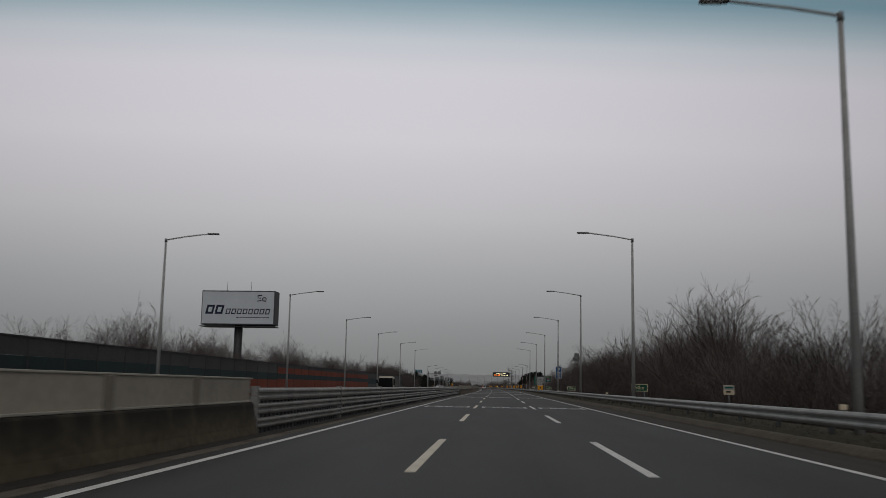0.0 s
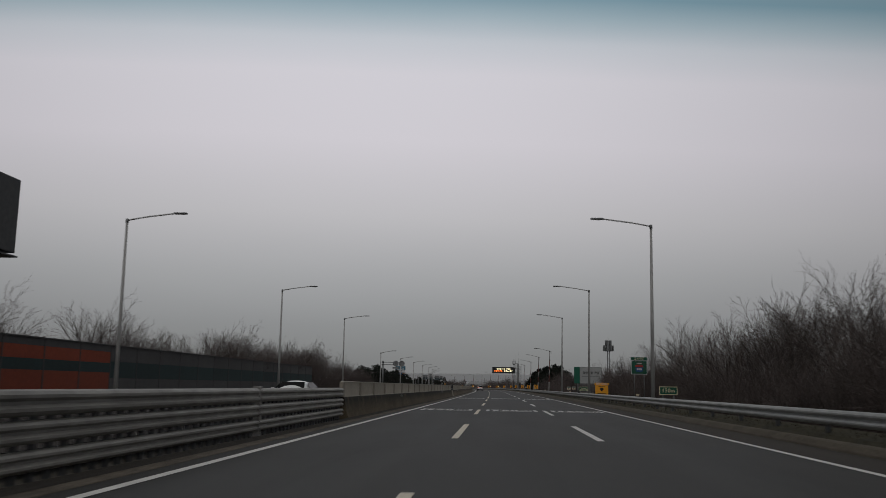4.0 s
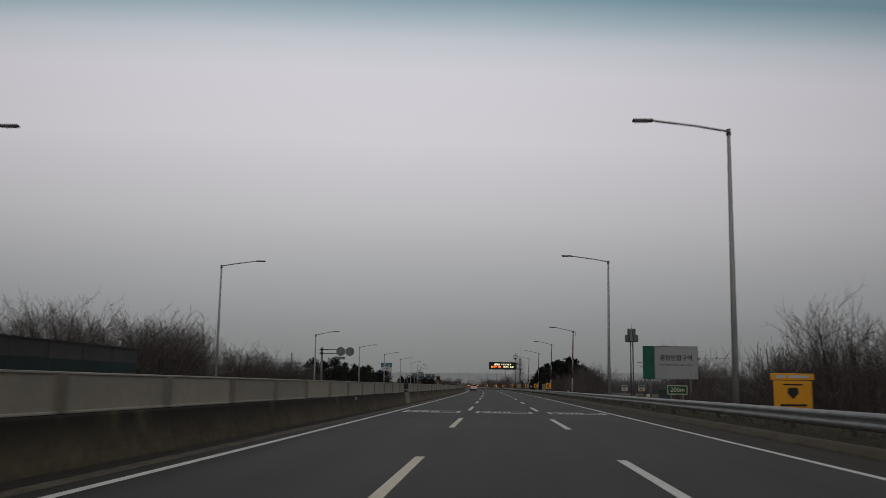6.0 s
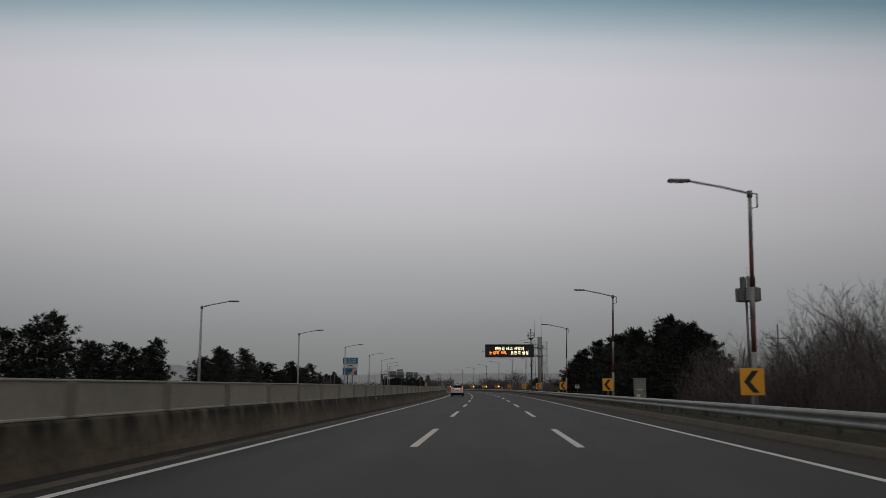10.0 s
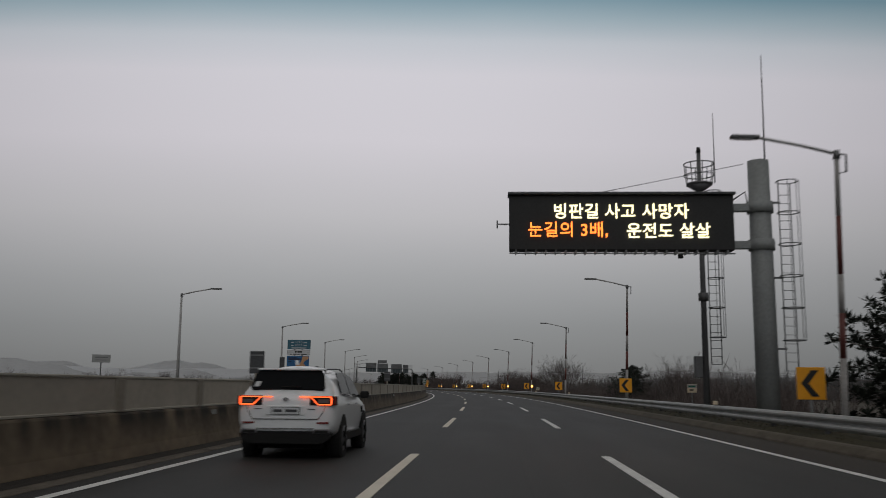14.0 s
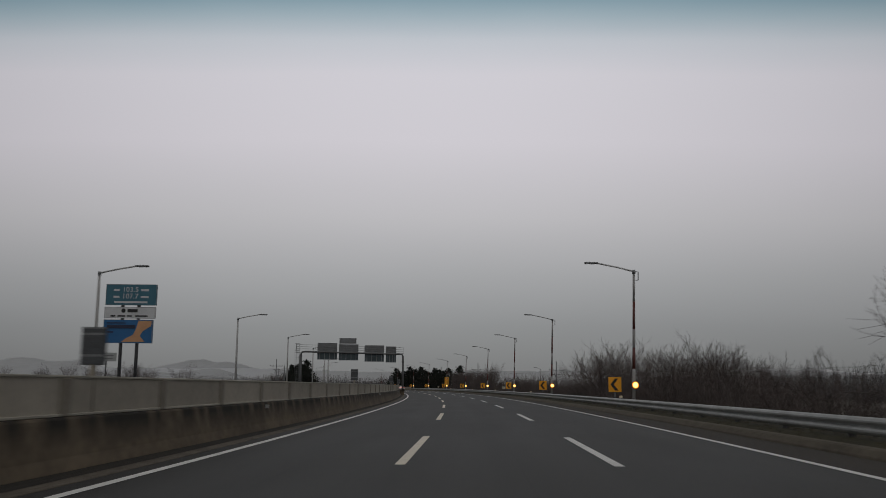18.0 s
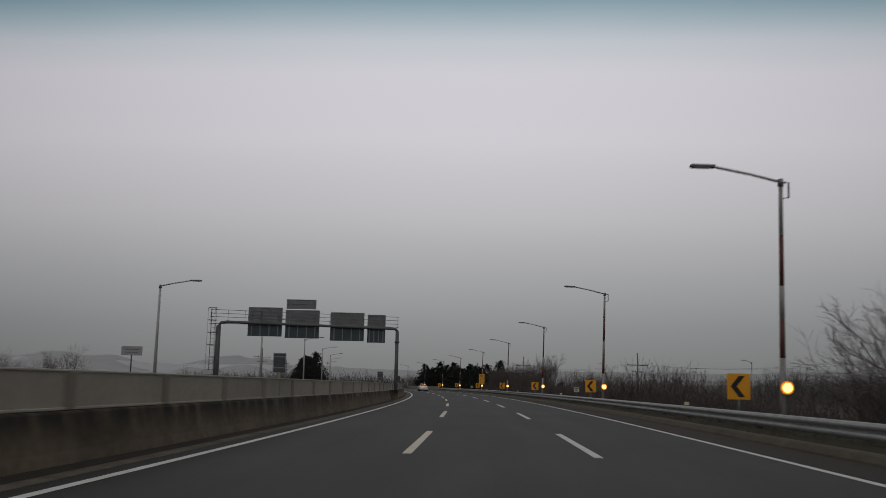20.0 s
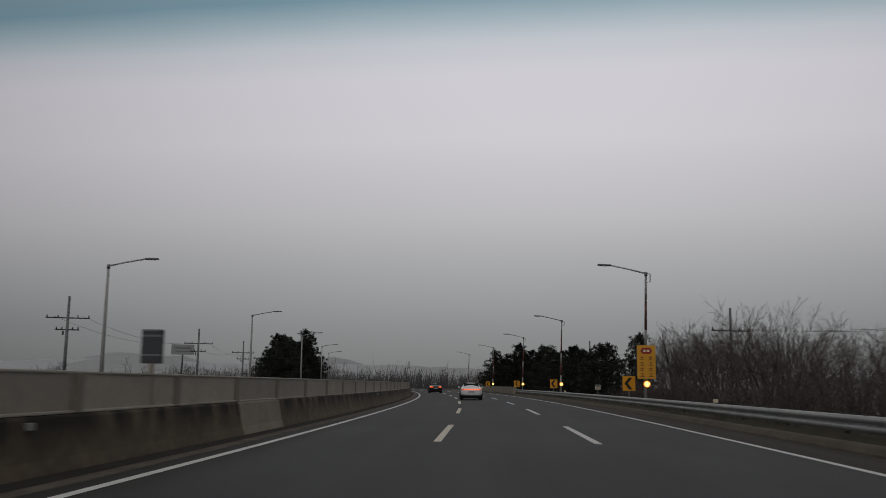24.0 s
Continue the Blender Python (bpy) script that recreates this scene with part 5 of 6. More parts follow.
thicket("undergrowth", 10, 218, 10.4, 15, 16000, 4.0, "dense brown leafless undergrowth below the trees")
thicket("undergrowth", 226, 240, 13, 16.5, 320, 2.8, "brown leafless undergrowth below the trees")
thicket("undergrowth", 286, 324, 10.2, 14, 2050, 3.6, "dense brown leafless undergrowth below the trees")
thicket("undergrowth", 424, 492, 10.2, 15, 3200, 3.0, "dense brown leafless brambles along the verge")
thicket("undergrowth", 488, 513, 10.2, 15, 950, 2.1, "low brown leafless brambles along the verge")
thicket("undergrowth", 513, 690, 10.2, 15, 6200, 3.4, "dense brown leafless brambles along the verge")
thicket("undergrowth", 690, 750, 10.2, 15, 1700, 2.6, "brown leafless brambles along the verge")
thicket("undergrowth", 60, 200, -31, -26.5, 4200, 5.6, "dense brown leafless growth behind the noise wall")
thicket("undergrowth", 196, 304, -31, -26, 7500, 4.3, "brown leafless undergrowth below the trees")
# Distance haze is put into these base colours, paler for the farther woods.
HAZE1 = surf("haze_toned_far_woods", (0.140, 0.135, 0.134), (0.108, 0.104, 0.104), 0.95, size=6.0, fine=6)
HAZE2 = surf("paler_haze_toned_woods", (0.20, 0.197, 0.199), (0.15, 0.148, 0.152), 0.95, size=9.0, fine=6)
thicket("far_woods", 300, 760, 70, 100, 14000, 6.0, "brown haze-toned line of leafless woods behind the fields", 1.4, HAZE1, 0.5)
thicket("far_woods", 330, 900, 150, 200, 4200, 13, "grey haze-toned line of leafless woods far behind the fields", 6.0, HAZE2, 0.6)
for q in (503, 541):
    thicket("far_woods", q - 7, q + 7, 112, 118, 80, 12.5, "tall narrow haze-toned trees behind the fields", 5.0, HAZE2, 0.7)
thicket("far_woods", 560, 900, -190, -140, 2600, 7, "brown haze-toned line of leafless woods far behind the fields", 5.0, HAZE1, 0.5)
thicket("far_woods", 880, 1080, -70, 60, 3000, 7, "haze-toned leafless woods closing the end of the bend", 3.5, HAZE1, 0.5)
thicket("undergrowth", 216, 300, 11, 30, 1500, 0.6, "low dry weeds at the edge of the fields")
blades = random.Random(3)
gs = []
for _ in range(9000):
    s, o = blades.uniform(0, 720), blades.uniform(6.98, 7.9)
    p = on(s, o, float(np.interp(o, (6.95, 7.2, 7.6), (0.13, 0.26, 0.32))))
    gs.append((p, p + Vector((blades.gauss(0, 0.06), blades.gauss(0, 0.06), blades.uniform(0.05, 0.16))), 0.008, 0.002))
tagged(new("verge_grass", list_mesh("verge_grass", *strands(gs, 3), GRASS)), "short dry grass tufts below the guard rail", "grass", kind="stuff")

# ---- distance ----
def ridge(name, s0, s1, o, base, low, high, mat, seed, step=6.0, wob=0.02, depth=30):
    """A long far rise with an uneven top."""
    bm = bmesh.new()
    n = int((s1 - s0) / step)
    rows = []
    for i in range(n + 1):
        s = s0 + (s1 - s0) * i / n
        a = 0.5 + 0.5 * noise.noise(Vector((s * wob, seed, 0)))
        b = 0.5 + 0.5 * noise.noise(Vector((s * wob * 9, seed + 5, 0)))
        h = low + (high - low) * (a * 0.8 + b * 0.2)
        p = [on(s, o, base), on(s, o + math.copysign(depth * 0.5, o), base + h), on(s, o + math.copysign(depth, o), base)]
        rows.append([bm.verts.new(q) for q in p])
    for a, b in zip(rows, rows[1:]):
        for j in range(2):
            bm.faces.new((a[j], a[j + 1], b[j + 1], b[j]))
    return tagged(part(name, bm, mat), "far ridge in a pale haze tone" if "hill" in name else "line of far woods in a pale haze tone", "backdrop", kind="structure")


# Base colours grow paler with distance to stand in for haze.
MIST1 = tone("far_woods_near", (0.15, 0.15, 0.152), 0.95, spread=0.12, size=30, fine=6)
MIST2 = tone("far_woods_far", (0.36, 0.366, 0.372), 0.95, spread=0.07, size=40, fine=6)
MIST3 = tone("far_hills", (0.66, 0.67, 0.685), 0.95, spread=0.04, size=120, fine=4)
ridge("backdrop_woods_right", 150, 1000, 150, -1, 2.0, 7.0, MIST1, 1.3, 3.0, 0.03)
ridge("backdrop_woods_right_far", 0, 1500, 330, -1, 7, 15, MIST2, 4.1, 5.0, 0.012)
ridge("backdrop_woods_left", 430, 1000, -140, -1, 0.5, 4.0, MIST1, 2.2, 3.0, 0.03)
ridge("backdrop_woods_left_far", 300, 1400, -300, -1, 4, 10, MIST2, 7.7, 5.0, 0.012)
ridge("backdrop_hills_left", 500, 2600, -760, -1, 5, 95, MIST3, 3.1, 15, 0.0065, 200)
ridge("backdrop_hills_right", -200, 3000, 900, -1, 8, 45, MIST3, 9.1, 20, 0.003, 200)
ahead = bmesh.new()
for k, (dist, lo, hi, sd) in enumerate(((1500, 9, 17, 2.0), (1700, 14, 40, 6.0))):
    prev = None
    for i in range(140):
        a = -0.75 + 1.5 * i / 139
        h = lo + (hi - lo) * (0.5 + 0.5 * noise.noise(Vector((a * 6, sd, 0)))) + 2.5 * noise.noise(Vector((a * 70, sd, 1)))
        b = on(300, 0, 0) + Vector((math.sin(a - 0.25) * dist, math.cos(a - 0.25) * dist, 0))
        row = [ahead.verts.new((b.x, b.y, -3)), ahead.verts.new((b.x, b.y, h))]
        if prev:
            ahead.faces.new((prev[0], row[0], row[1], prev[1]))
        prev = row
tagged(part("backdrop_ahead", ahead, MIST3), "far ridge in a pale haze tone closing the view ahead", "backdrop", kind="structure")

# fields with snow, greenhouses and sheds beside the road
def patch(name, s0, s1, o0, o1, z, mat, label):
    bm = bmesh.new()
    n = 14
    grid = [[bm.verts.new(on(s0 + (s1 - s0) * (i + 0.25 * noise.noise(Vector((i, j, s0)))) / n, o0 + (o1 - o0) * (j + 0.4 * noise.noise(Vector((j, i * 1.3, s1)))) / 5, z)) for j in range(6)] for i in range(n + 1)]
    for a, b in zip(grid, grid[1:]):
        for j in range(5):
            bm.faces.new((a[j], a[j + 1], b[j + 1], b[j]))
    tagged(part(name, bm, mat), label, "snow", kind="structure")


patch("snow_field", 296, 352, 33, 64, -0.84, SNOW, "thin patch of old snow on a field")
patch("snow_field", 240, 300, 28, 36, -0.88, SNOW, "thin patch of old snow on a field")
for s, o in ((90, 16.5), (130, 17), (60, 16.8), (30, 16.5), (150, 16.2)):
    patch("snow_strip", s - 14, s + 14, o, o + 2.5, -0.80, SNOW, "broken strip of old snow below the trees")
FILM = surf("greenhouse_film", (0.36, 0.395, 0.41), (0.23, 0.26, 0.275), 0.4, size=1.5)
SHED = surf("shed_green", (0.036, 0.06, 0.06), (0.024, 0.042, 0.042), 0.7, size=2.0)


def greenhouse(m, length, w, h):
    t = thing("greenhouse", m, "low tunnel greenhouse under pale plastic film", "greenhouse", "greenhouses in the fields")
    pts = [(w / 2 * math.cos(a * math.pi / 10), h * math.sin(a * math.pi / 10) ** 0.8) for a in range(11)]
    part("film", run_of(pts, length), FILM, t)
    for i in range(int(length / 2) + 1):
        part("hoop", pipe([(x * 1.01, i * 2.0, z * 1.01 + 0.02) for x, z in pts], 0.045, 5), STEEL_DULL, t)


greenhouse(at(387.2, 52.3, -1.05, -112), 8.0, 5.5, 2.4)


def shed(m, w, d, h, label, mat):
    t = thing("shed", m, label, "shed")
    part("wall", B(-w / 2, w / 2, 0, d, -0.2, h, 0.03), mat, t)
    part("roof", slab([(-w / 2 - 0.3, h), (0, h + 0.12 * w), (w / 2 + 0.3, h), (w / 2 + 0.3, h - 0.12), (0, h + 0.12 * w - 0.12), (-w / 2 - 0.3, h - 0.12)], -0.3, d + 0.3), mat, t)
    part("door", B(-0.5, 0.5, -0.06, 0.0, 0.0, min(2.0, h - 0.2)), mat, t)


shed(at(366, 55.6, -1.0, -16), 8.2, 6, 2.1, "dark green farm shed with a low pitched roof", SHED)
shed(at(364.5, 38.5, -1.0, -12), 4.0, 4, 1.9, "dark farm shed behind the verge", SHED)
shed(at(209, 15.0, -0.8, 0), 3.0, 3, 2.4, "small hut with an ochre side under the trees", surf("hut_ochre", (0.32, 0.19, 0.04), (0.22, 0.13, 0.03), 0.8, size=1.0))
CAB = surf("cabinet_paint", (0.27, 0.25, 0.215), (0.19, 0.175, 0.15), 0.65, size=0.8, fine=8)
t = thing("equipment_cabinet", at(329.8, 9.15, 0.2), "weathered grey-brown roadside equipment cabinet", "cabinet")
part("body", B(-0.34, 0.34, 0.0, 0.5, 0.12, 1.55, 0.02), CAB, t)
part("roof", B(-0.38, 0.38, -0.06, 0.56, 1.554, 1.63, 0.02), CAB, t)
part("plinth", B(-0.37, 0.37, -0.04, 0.54, -0.3, 0.115), CONCRETE, t)
d = part("door", B(-0.29, 0.29, -0.02, -0.002, 0.2, 1.48, 0.006), CAB, t)
part("handle", B(0.20, 0.23, -0.05, -0.021, 0.8, 0.95), DARK_STEEL, d)
for k in range(4):
    part("vent_slat", B(-0.2, 0.2, -0.032, -0.021, 1.28 + 0.04 * k, 1.3 + 0.04 * k), CAB, d)
part("print_bar", B(-0.22, 0.18, -0.026, -0.021, 0.92, 0.97), WHITE, d)


# utility poles and wires
def leaning_pole(m, h):
    t = thing("utility_pole", m, "leaning concrete utility pole with a hooked lamp and one-sided crossarm", "utility pole", "utility poles in the fields")
    part("pole", T((0, 0, -1.5), (0, 0, h), 0.17, 0.10, n=10), STEEL_DULL, t)
    part("lamp_arm", pipe([(0, 0, h), (-0.1, 0, h + 0.35), (-0.4, 0, h + 0.6), (-0.8, 0, h + 0.6), (-1.05, 0, h + 0.45)], 0.06, 6), STEEL_DULL, t)
    a = part("crossarm", B(-3.2, 0.2, -0.07, 0.07, h - 1.75, h - 1.6), DARK_STEEL, t)
    for x in (-3.1, -2.5, -1.8, -1.0):
        part("insulator", T((x, 0, h - 1.6), (x, 0, h - 1.35), 0.07, 0.05, n=8), DARK_STEEL, a)
    part("strut", T((-2.0, 0, h - 1.75), (-0.1, 0, h - 2.4), 0.04, n=6), DARK_STEEL, t)


def utility_pole(m, h):
    t = thing("utility_pole", m, "concrete utility pole with crossarms and insulators", "utility pole", "utility poles in the fields")
    part("pole", T((0, 0, -1.5), (0, 0, h), 0.17, 0.10, n=10), STEEL_DULL, t)
    for z, w in ((h - 1.9, 1.75), (h - 2.9, 0.95)):
        a = part("crossarm", B(-w, w, -0.05, 0.05, z, z + 0.1), DARK_STEEL, t)
        for x in (-w + 0.1, -w * 0.45, w * 0.45, w - 0.1):
            part("insulator", T((x, 0, z + 0.1), (x, 0, z + 0.3), 0.06, 0.04, n=8), DARK_STEEL, a)
    part("cutout_switch", T((-0.3, -0.12, h - 3.3), (-0.3, -0.12, h - 2.95), 0.08, n=8), DARK_STEEL, t)
    return t


POLES = {"right": [(250, 62.0, 9.4), (306.4, 30.1, 7.7), (344, 37.9, 7.4), (395, 39.1, 9.6), (455, 60, 8.8), (525, 70, 7.5), (594, 60, 6.8), (643, 44.5, 6.8), (692, 29, 6.8), (746, 20.3, 7.7), (800, 19, 7.6)], "left_near": [(285, -39.5, 7.0), (326.4, -36.5, 6.75)], "left": [(748.8, -34.9, 8.3), (787, -33.2, 7.8), (818.8, -32.8, 7.7), (856, -33, 7.8)]}
for side, row in POLES.items():
    for s, o, h in row:
        (leaning_pole if s == 344 else utility_pole)(at(s, o, 0, 15) @ pose(0, 0, 0, 0, -5 if s == 344 else 0), h)
    for a, b in zip(row, row[1:]):
        t = tagged(new("power_lines"), "thin dark power lines slung between poles", "cable", "power lines")
        for x in (-1.2, 1.2):
            p, q = on(a[0], a[1] + x, a[2] - 1.7), on(b[0], b[1] + x, b[2] - 1.7)
            pts = [p.lerp(q, i / 8) - Vector((0, 0, 1.0 * (1 - (2 * i / 8 - 1) ** 2))) for i in range(9)]
            part("wire", pipe(pts, 0.011, 4), BLACK, t)
t = thing("side_road_sign", at(336.9, 40.0, -1.0, -14), "thin curved sign arm with a small plate beside the fields", "road sign")
part("post", T((0, 0, -0.2), (0, 0, 3.5), 0.07, n=8), STEEL_DULL, t)
part("arm", pipe([(-2.2, 0, 2.3), (-2.0, 0, 2.9), (-1.5, 0, 3.35), (-0.9, 0, 3.5), (5.2, 0, 3.5)], 0.06, 6), STEEL_DULL, t)
part("plate", B(3.8, 5.2, -0.09, -0.06, 2.95, 3.5, 0.15), SIGN_BACK, t)
t = thing("field_sign", pose(-499, 1422, 0, 0, 0, 29), "wide white billboard on one post in the far fields", "billboard")
board(t, "panel", -10.4, 10.4, 26.0, 35.4, SIGN_GREY, DARK_STEEL, thick=0.5)
part("post", T((0, 0.8, -3), (0, 0.8, 30), 0.7, n=10), DARK_STEEL, t)
bars(t, STEEL_DULL, [(-7.5, 7.5, 31.6, 32.8), (-6.5, 6.5, 28.6, 29.4)], -0.05)


# The haze in front of the hills is put into this base colour.
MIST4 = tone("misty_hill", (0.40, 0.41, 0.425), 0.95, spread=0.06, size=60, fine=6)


def far_hill(x, y, wide, high, seed):
    """A rounded wooded hill with a rough outline, far off, its haze put into its colour."""
    bm = bmesh.new()
    n = 36
    grid = []
    for i in range(n + 1):
        row = []
        for j in range(n + 1):
            u, v = 2 * i / n - 1, 2 * j / n - 1
            r = math.hypot(u, v)
            h = high * max(0.0, 1 - r * r) ** 1.3 * (0.85 + 0.35 * noise.noise(Vector((u * 3, v * 3, seed)))) + high * 0.05 * noise.noise(Vector((u * 16, v * 16, seed)))
            row.append(bm.verts.new((x + u * wide, y + v * wide, h - 4)))
        grid.append(row)
    for a, b in zip(grid, grid[1:]):
        for j in range(n):
            bm.faces.new((a[j], b[j], b[j + 1], a[j + 1]))
    tagged(part("backdrop_hill", bm, MIST4), "rounded hill in a pale haze tone far behind the fields", "backdrop", kind="structure")


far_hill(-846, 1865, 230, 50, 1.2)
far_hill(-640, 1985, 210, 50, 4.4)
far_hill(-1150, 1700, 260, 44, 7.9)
# lamps of a side road beyond the fields
for s, o in ((734, 35), (700, 50)):
    lamp(at(s, o, -0.6), 6.6, 1.6, False)
# concrete parapet and low wall past the last pines
t = thing("parapet", at(790, 7.2), "grey slatted parapet on the outside of the bend", "barrier", kind="structure")
inv = t.matrix_basis.inverted()
for i in range(15):
    part("parapet_block", B(-0.15, 0.15, 0, 3.96, 0, 1.05, 0.02), CONCRETE_NEW, t, m=inv @ at(790 + 4 * i, 7.0))

# ---- vehicles, standing on the road ----
CAR_WHITE = surf("car_paint_white", (0.85, 0.87, 0.88), (0.80, 0.82, 0.83), 0.3, size=2.0)
CAR_WHITE.node_tree.nodes["Principled BSDF"].inputs["Coat Weight"].default_value = 0.5
CAR_DARK = surf("car_paint_dark", (0.020, 0.021, 0.024), (0.014, 0.015, 0.017), 0.22, size=2.0)
CAR_RED = surf("car_paint_red", (0.30, 0.02, 0.015), (0.24, 0.015, 0.012), 0.3, size=2.0)
TINT = surf("tinted_glass", (0.012, 0.013, 0.015), (0.008, 0.009, 0.010), 0.06)
TINT.node_tree.nodes["Principled BSDF"].inputs["Specular IOR Level"].default_value = 0.03
RUBBER = surf("tyre_rubber", (0.012, 0.012, 0.012), (0.007, 0.007, 0.007), 0.95, size=0.2)
ALLOY = surf("wheel_alloy", (0.24, 0.24, 0.25), (0.16, 0.16, 0.17), 0.4, 0.6, size=0.2)
TRIM = surf("black_trim", (0.010, 0.010, 0.010), (0.005, 0.005, 0.005), 0.9, size=0.4)
CHROME = surf("chrome_trim", (0.6, 0.6, 0.62), (0.5, 0.5, 0.52), 0.2, 0.9, size=0.4)
TAIL = glow("tail_light_red", (1.0, 0.11, 0.025), 2.2)
TAIL_DIM = surf("tail_lens_red", (0.20, 0.012, 0.008), (0.14, 0.008, 0.006), 0.25)
HEADL = glow("head_light_white", (1.0, 0.95, 0.82), 7.0)
LENS_GREY = surf("lamp_glass_grey", (0.16, 0.14, 0.14), (0.10, 0.09, 0.09), 0.2)


def loft(stations, levels=2):
    """A body through cross sections. Each station: y and the half outline (x, z) from the sill centre to the roof centre."""
    bm = bmesh.new()
    rows = []
    for y, half in stations:
        ring = [bm.verts.new((x, y, z)) for x, z in half] + [bm.verts.new((-x, y, z)) for x, z in reversed(half[1:-1])]
        rows.append(ring)
    n = len(rows[0])
    for a, b in zip(rows, rows[1:]):
        for j in range(n):
            bm.faces.new((a[j], a[(j + 1) % n], b[(j + 1) % n], b[j]))
    bm.faces.new(rows[0])
    bm.faces.new(rows[-1][::-1])
    bmesh.ops.recalc_face_normals(bm, faces=bm.faces)
    for f in bm.faces:
        f.smooth = True
    return bm


def soften(ob, levels=2):
    m = ob.modifiers.new("smooth", "SUBSURF")
    m.levels = m.render_levels = levels
    return ob


def quad_panel(pts, thick=0.012):
    """A thin pane through four or more corners."""
    bm = bmesh.new()
    ps = [Vector(p) for p in pts]
    nrm = (ps[1] - ps[0]).cross(ps[2] - ps[0]).normalized() * thick
    a = [bm.verts.new(p) for p in ps]
    b = [bm.verts.new(p - nrm) for p in ps]
    bm.faces.new(a)
    bm.faces.new(b[::-1])
    for i in range(len(ps)):
        j = (i + 1) % len(ps)
        bm.faces.new((a[j], a[i], b[i], b[j]))
    bmesh.ops.recalc_face_normals(bm, faces=bm.faces)
    return bm


def wheel(parent, x, y, r, side, w=0.22):
    t = part("wheel", T((x - side * w, y, r), (x, y, r), r, r, n=28), RUBBER, parent)
    part("rim", T((x - side * 0.02, y, r), (x + side * 0.012, y, r), r * 0.70, r * 0.64, n=24), ALLOY, t)
    for k in range(5):
        a = k * 2 * math.pi / 5
        part("spoke", T((x + side * 0.015, y, r), (x + side * 0.015, y + r * 0.62 * math.cos(a), r + r * 0.62 * math.sin(a)), 0.03, 0.022, n=6), TRIM, t)
    part("hub", T((x, y, r), (x + side * 0.03, y, r), 0.055, n=12), ALLOY, t)


def suv(m):
    t = thing("suv", m, "white family SUV with lit C-shaped tail lights and tinted windows", "car")
    st = []
    for y, zb, wb, wm, ws, zs, wbelt, zbelt, wr, zr, zc in (
            (-0.02, 0.54, 0.50, 0.66, 0.68, 0.86, 0.62, 0.99, 0.50, 1.02, 1.03),
            (0.02, 0.46, 0.66, 0.83, 0.84, 0.88, 0.79, 1.05, 0.68, 1.10, 1.12),
            (0.10, 0.42, 0.74, 0.90, 0.91, 0.90, 0.86, 1.09, 0.73, 1.19, 1.22),
            (0.26, 0.38, 0.80, 0.935, 0.945, 0.92, 0.89, 1.11, 0.73, 1.36, 1.40),
            (0.50, 0.36, 0.82, 0.93, 0.94, 0.92, 0.89, 1.12, 0.67, 1.57, 1.635),
            (0.95, 0.32, 0.82, 0.92, 0.935, 0.92, 0.895, 1.11, 0.64, 1.62, 1.69),
            (2.10, 0.30, 0.82, 0.90, 0.925, 0.90, 0.895, 1.07, 0.64, 1.62, 1.71),
            (2.80, 0.30, 0.82, 0.90, 0.925, 0.90, 0.89, 1.04, 0.67, 1.56, 1.61),
            (3.55, 0.30, 0.82, 0.91, 0.93, 0.88, 0.88, 1.01, 0.74, 1.06, 1.10),
            (4.25, 0.32, 0.80, 0.90, 0.91, 0.84, 0.82, 0.93, 0.68, 0.97, 0.99),
            (4.60, 0.36, 0.70, 0.80, 0.80, 0.72, 0.70, 0.82, 0.56, 0.86, 0.87),
            (4.68, 0.42, 0.56, 0.62, 0.62, 0.66, 0.54, 0.74, 0.42, 0.76, 0.77)):
        st.append((y, [(0, zb), (wb, zb), (wm, zb + 0.12), (ws, zs), (wbelt, zbelt), (wr, zr), (0, zc)]))
    soften(part("body", loft(st), CAR_WHITE, t), 2)
    part("rear_window", quad_panel([(-0.665, 0.085, 1.235), (0.665, 0.085, 1.235), (0.70, 0.112, 1.27), (0.645, 0.275, 1.50), (0.58, 0.33, 1.575), (-0.58, 0.33, 1.575), (-0.645, 0.275, 1.50), (-0.70, 0.112, 1.27)], 0.05), TINT, t)
    part("spoiler", B(-0.62, 0.62, 0.27, 0.62, 1.565, 1.60, 0.015), CAR_WHITE, t)
    part("sticker", quad_panel([(-0.64, 0.095, 1.275), (-0.54, 0.095, 1.275), (-0.51, 0.155, 1.365), (-0.61, 0.155, 1.365)], 0.006), WHITE, t)
    part("wiper", B(-0.12, 0.26, 0.06, 0.09, 1.26, 1.285), TRIM, t)
    for sx in (-1, 1):
        part("side_window", quad_panel([(sx * 0.893, 0.85, 1.16), (sx * 0.896, 1.85, 1.12), (sx * 0.735, 1.85, 1.545), (sx * 0.745, 0.95, 1.53)], 0.012), TINT, t)
        part("side_window", quad_panel([(sx * 0.896, 1.92, 1.12), (sx * 0.896, 3.15, 1.08), (sx * 0.77, 2.72, 1.46), (sx * 0.735, 1.92, 1.545)], 0.012), TINT, t)
        part("window_trim", pipe([(sx * 0.90, 0.80, 1.15), (sx * 0.905, 1.9, 1.105), (sx * 0.90, 3.2, 1.065)], 0.012, 6), CHROME, t)
        part("roof_rail", pipe([(sx * 0.58, 0.7, 1.55), (sx * 0.58, 0.9, 1.60), (sx * 0.58, 2.3, 1.625), (sx * 0.58, 2.6, 1.58)], 0.016, 6), ALLOY, t)
        lamp_t = part("tail_light", B(sx * 0.44, sx * 0.875, -0.02, 0.12, 0.945, 1.115, 0.012), TRIM, t)
        part("light_bar", B(sx * 0.26, sx * 0.855, -0.035, -0.012, 1.086, 1.106), TAIL, lamp_t)
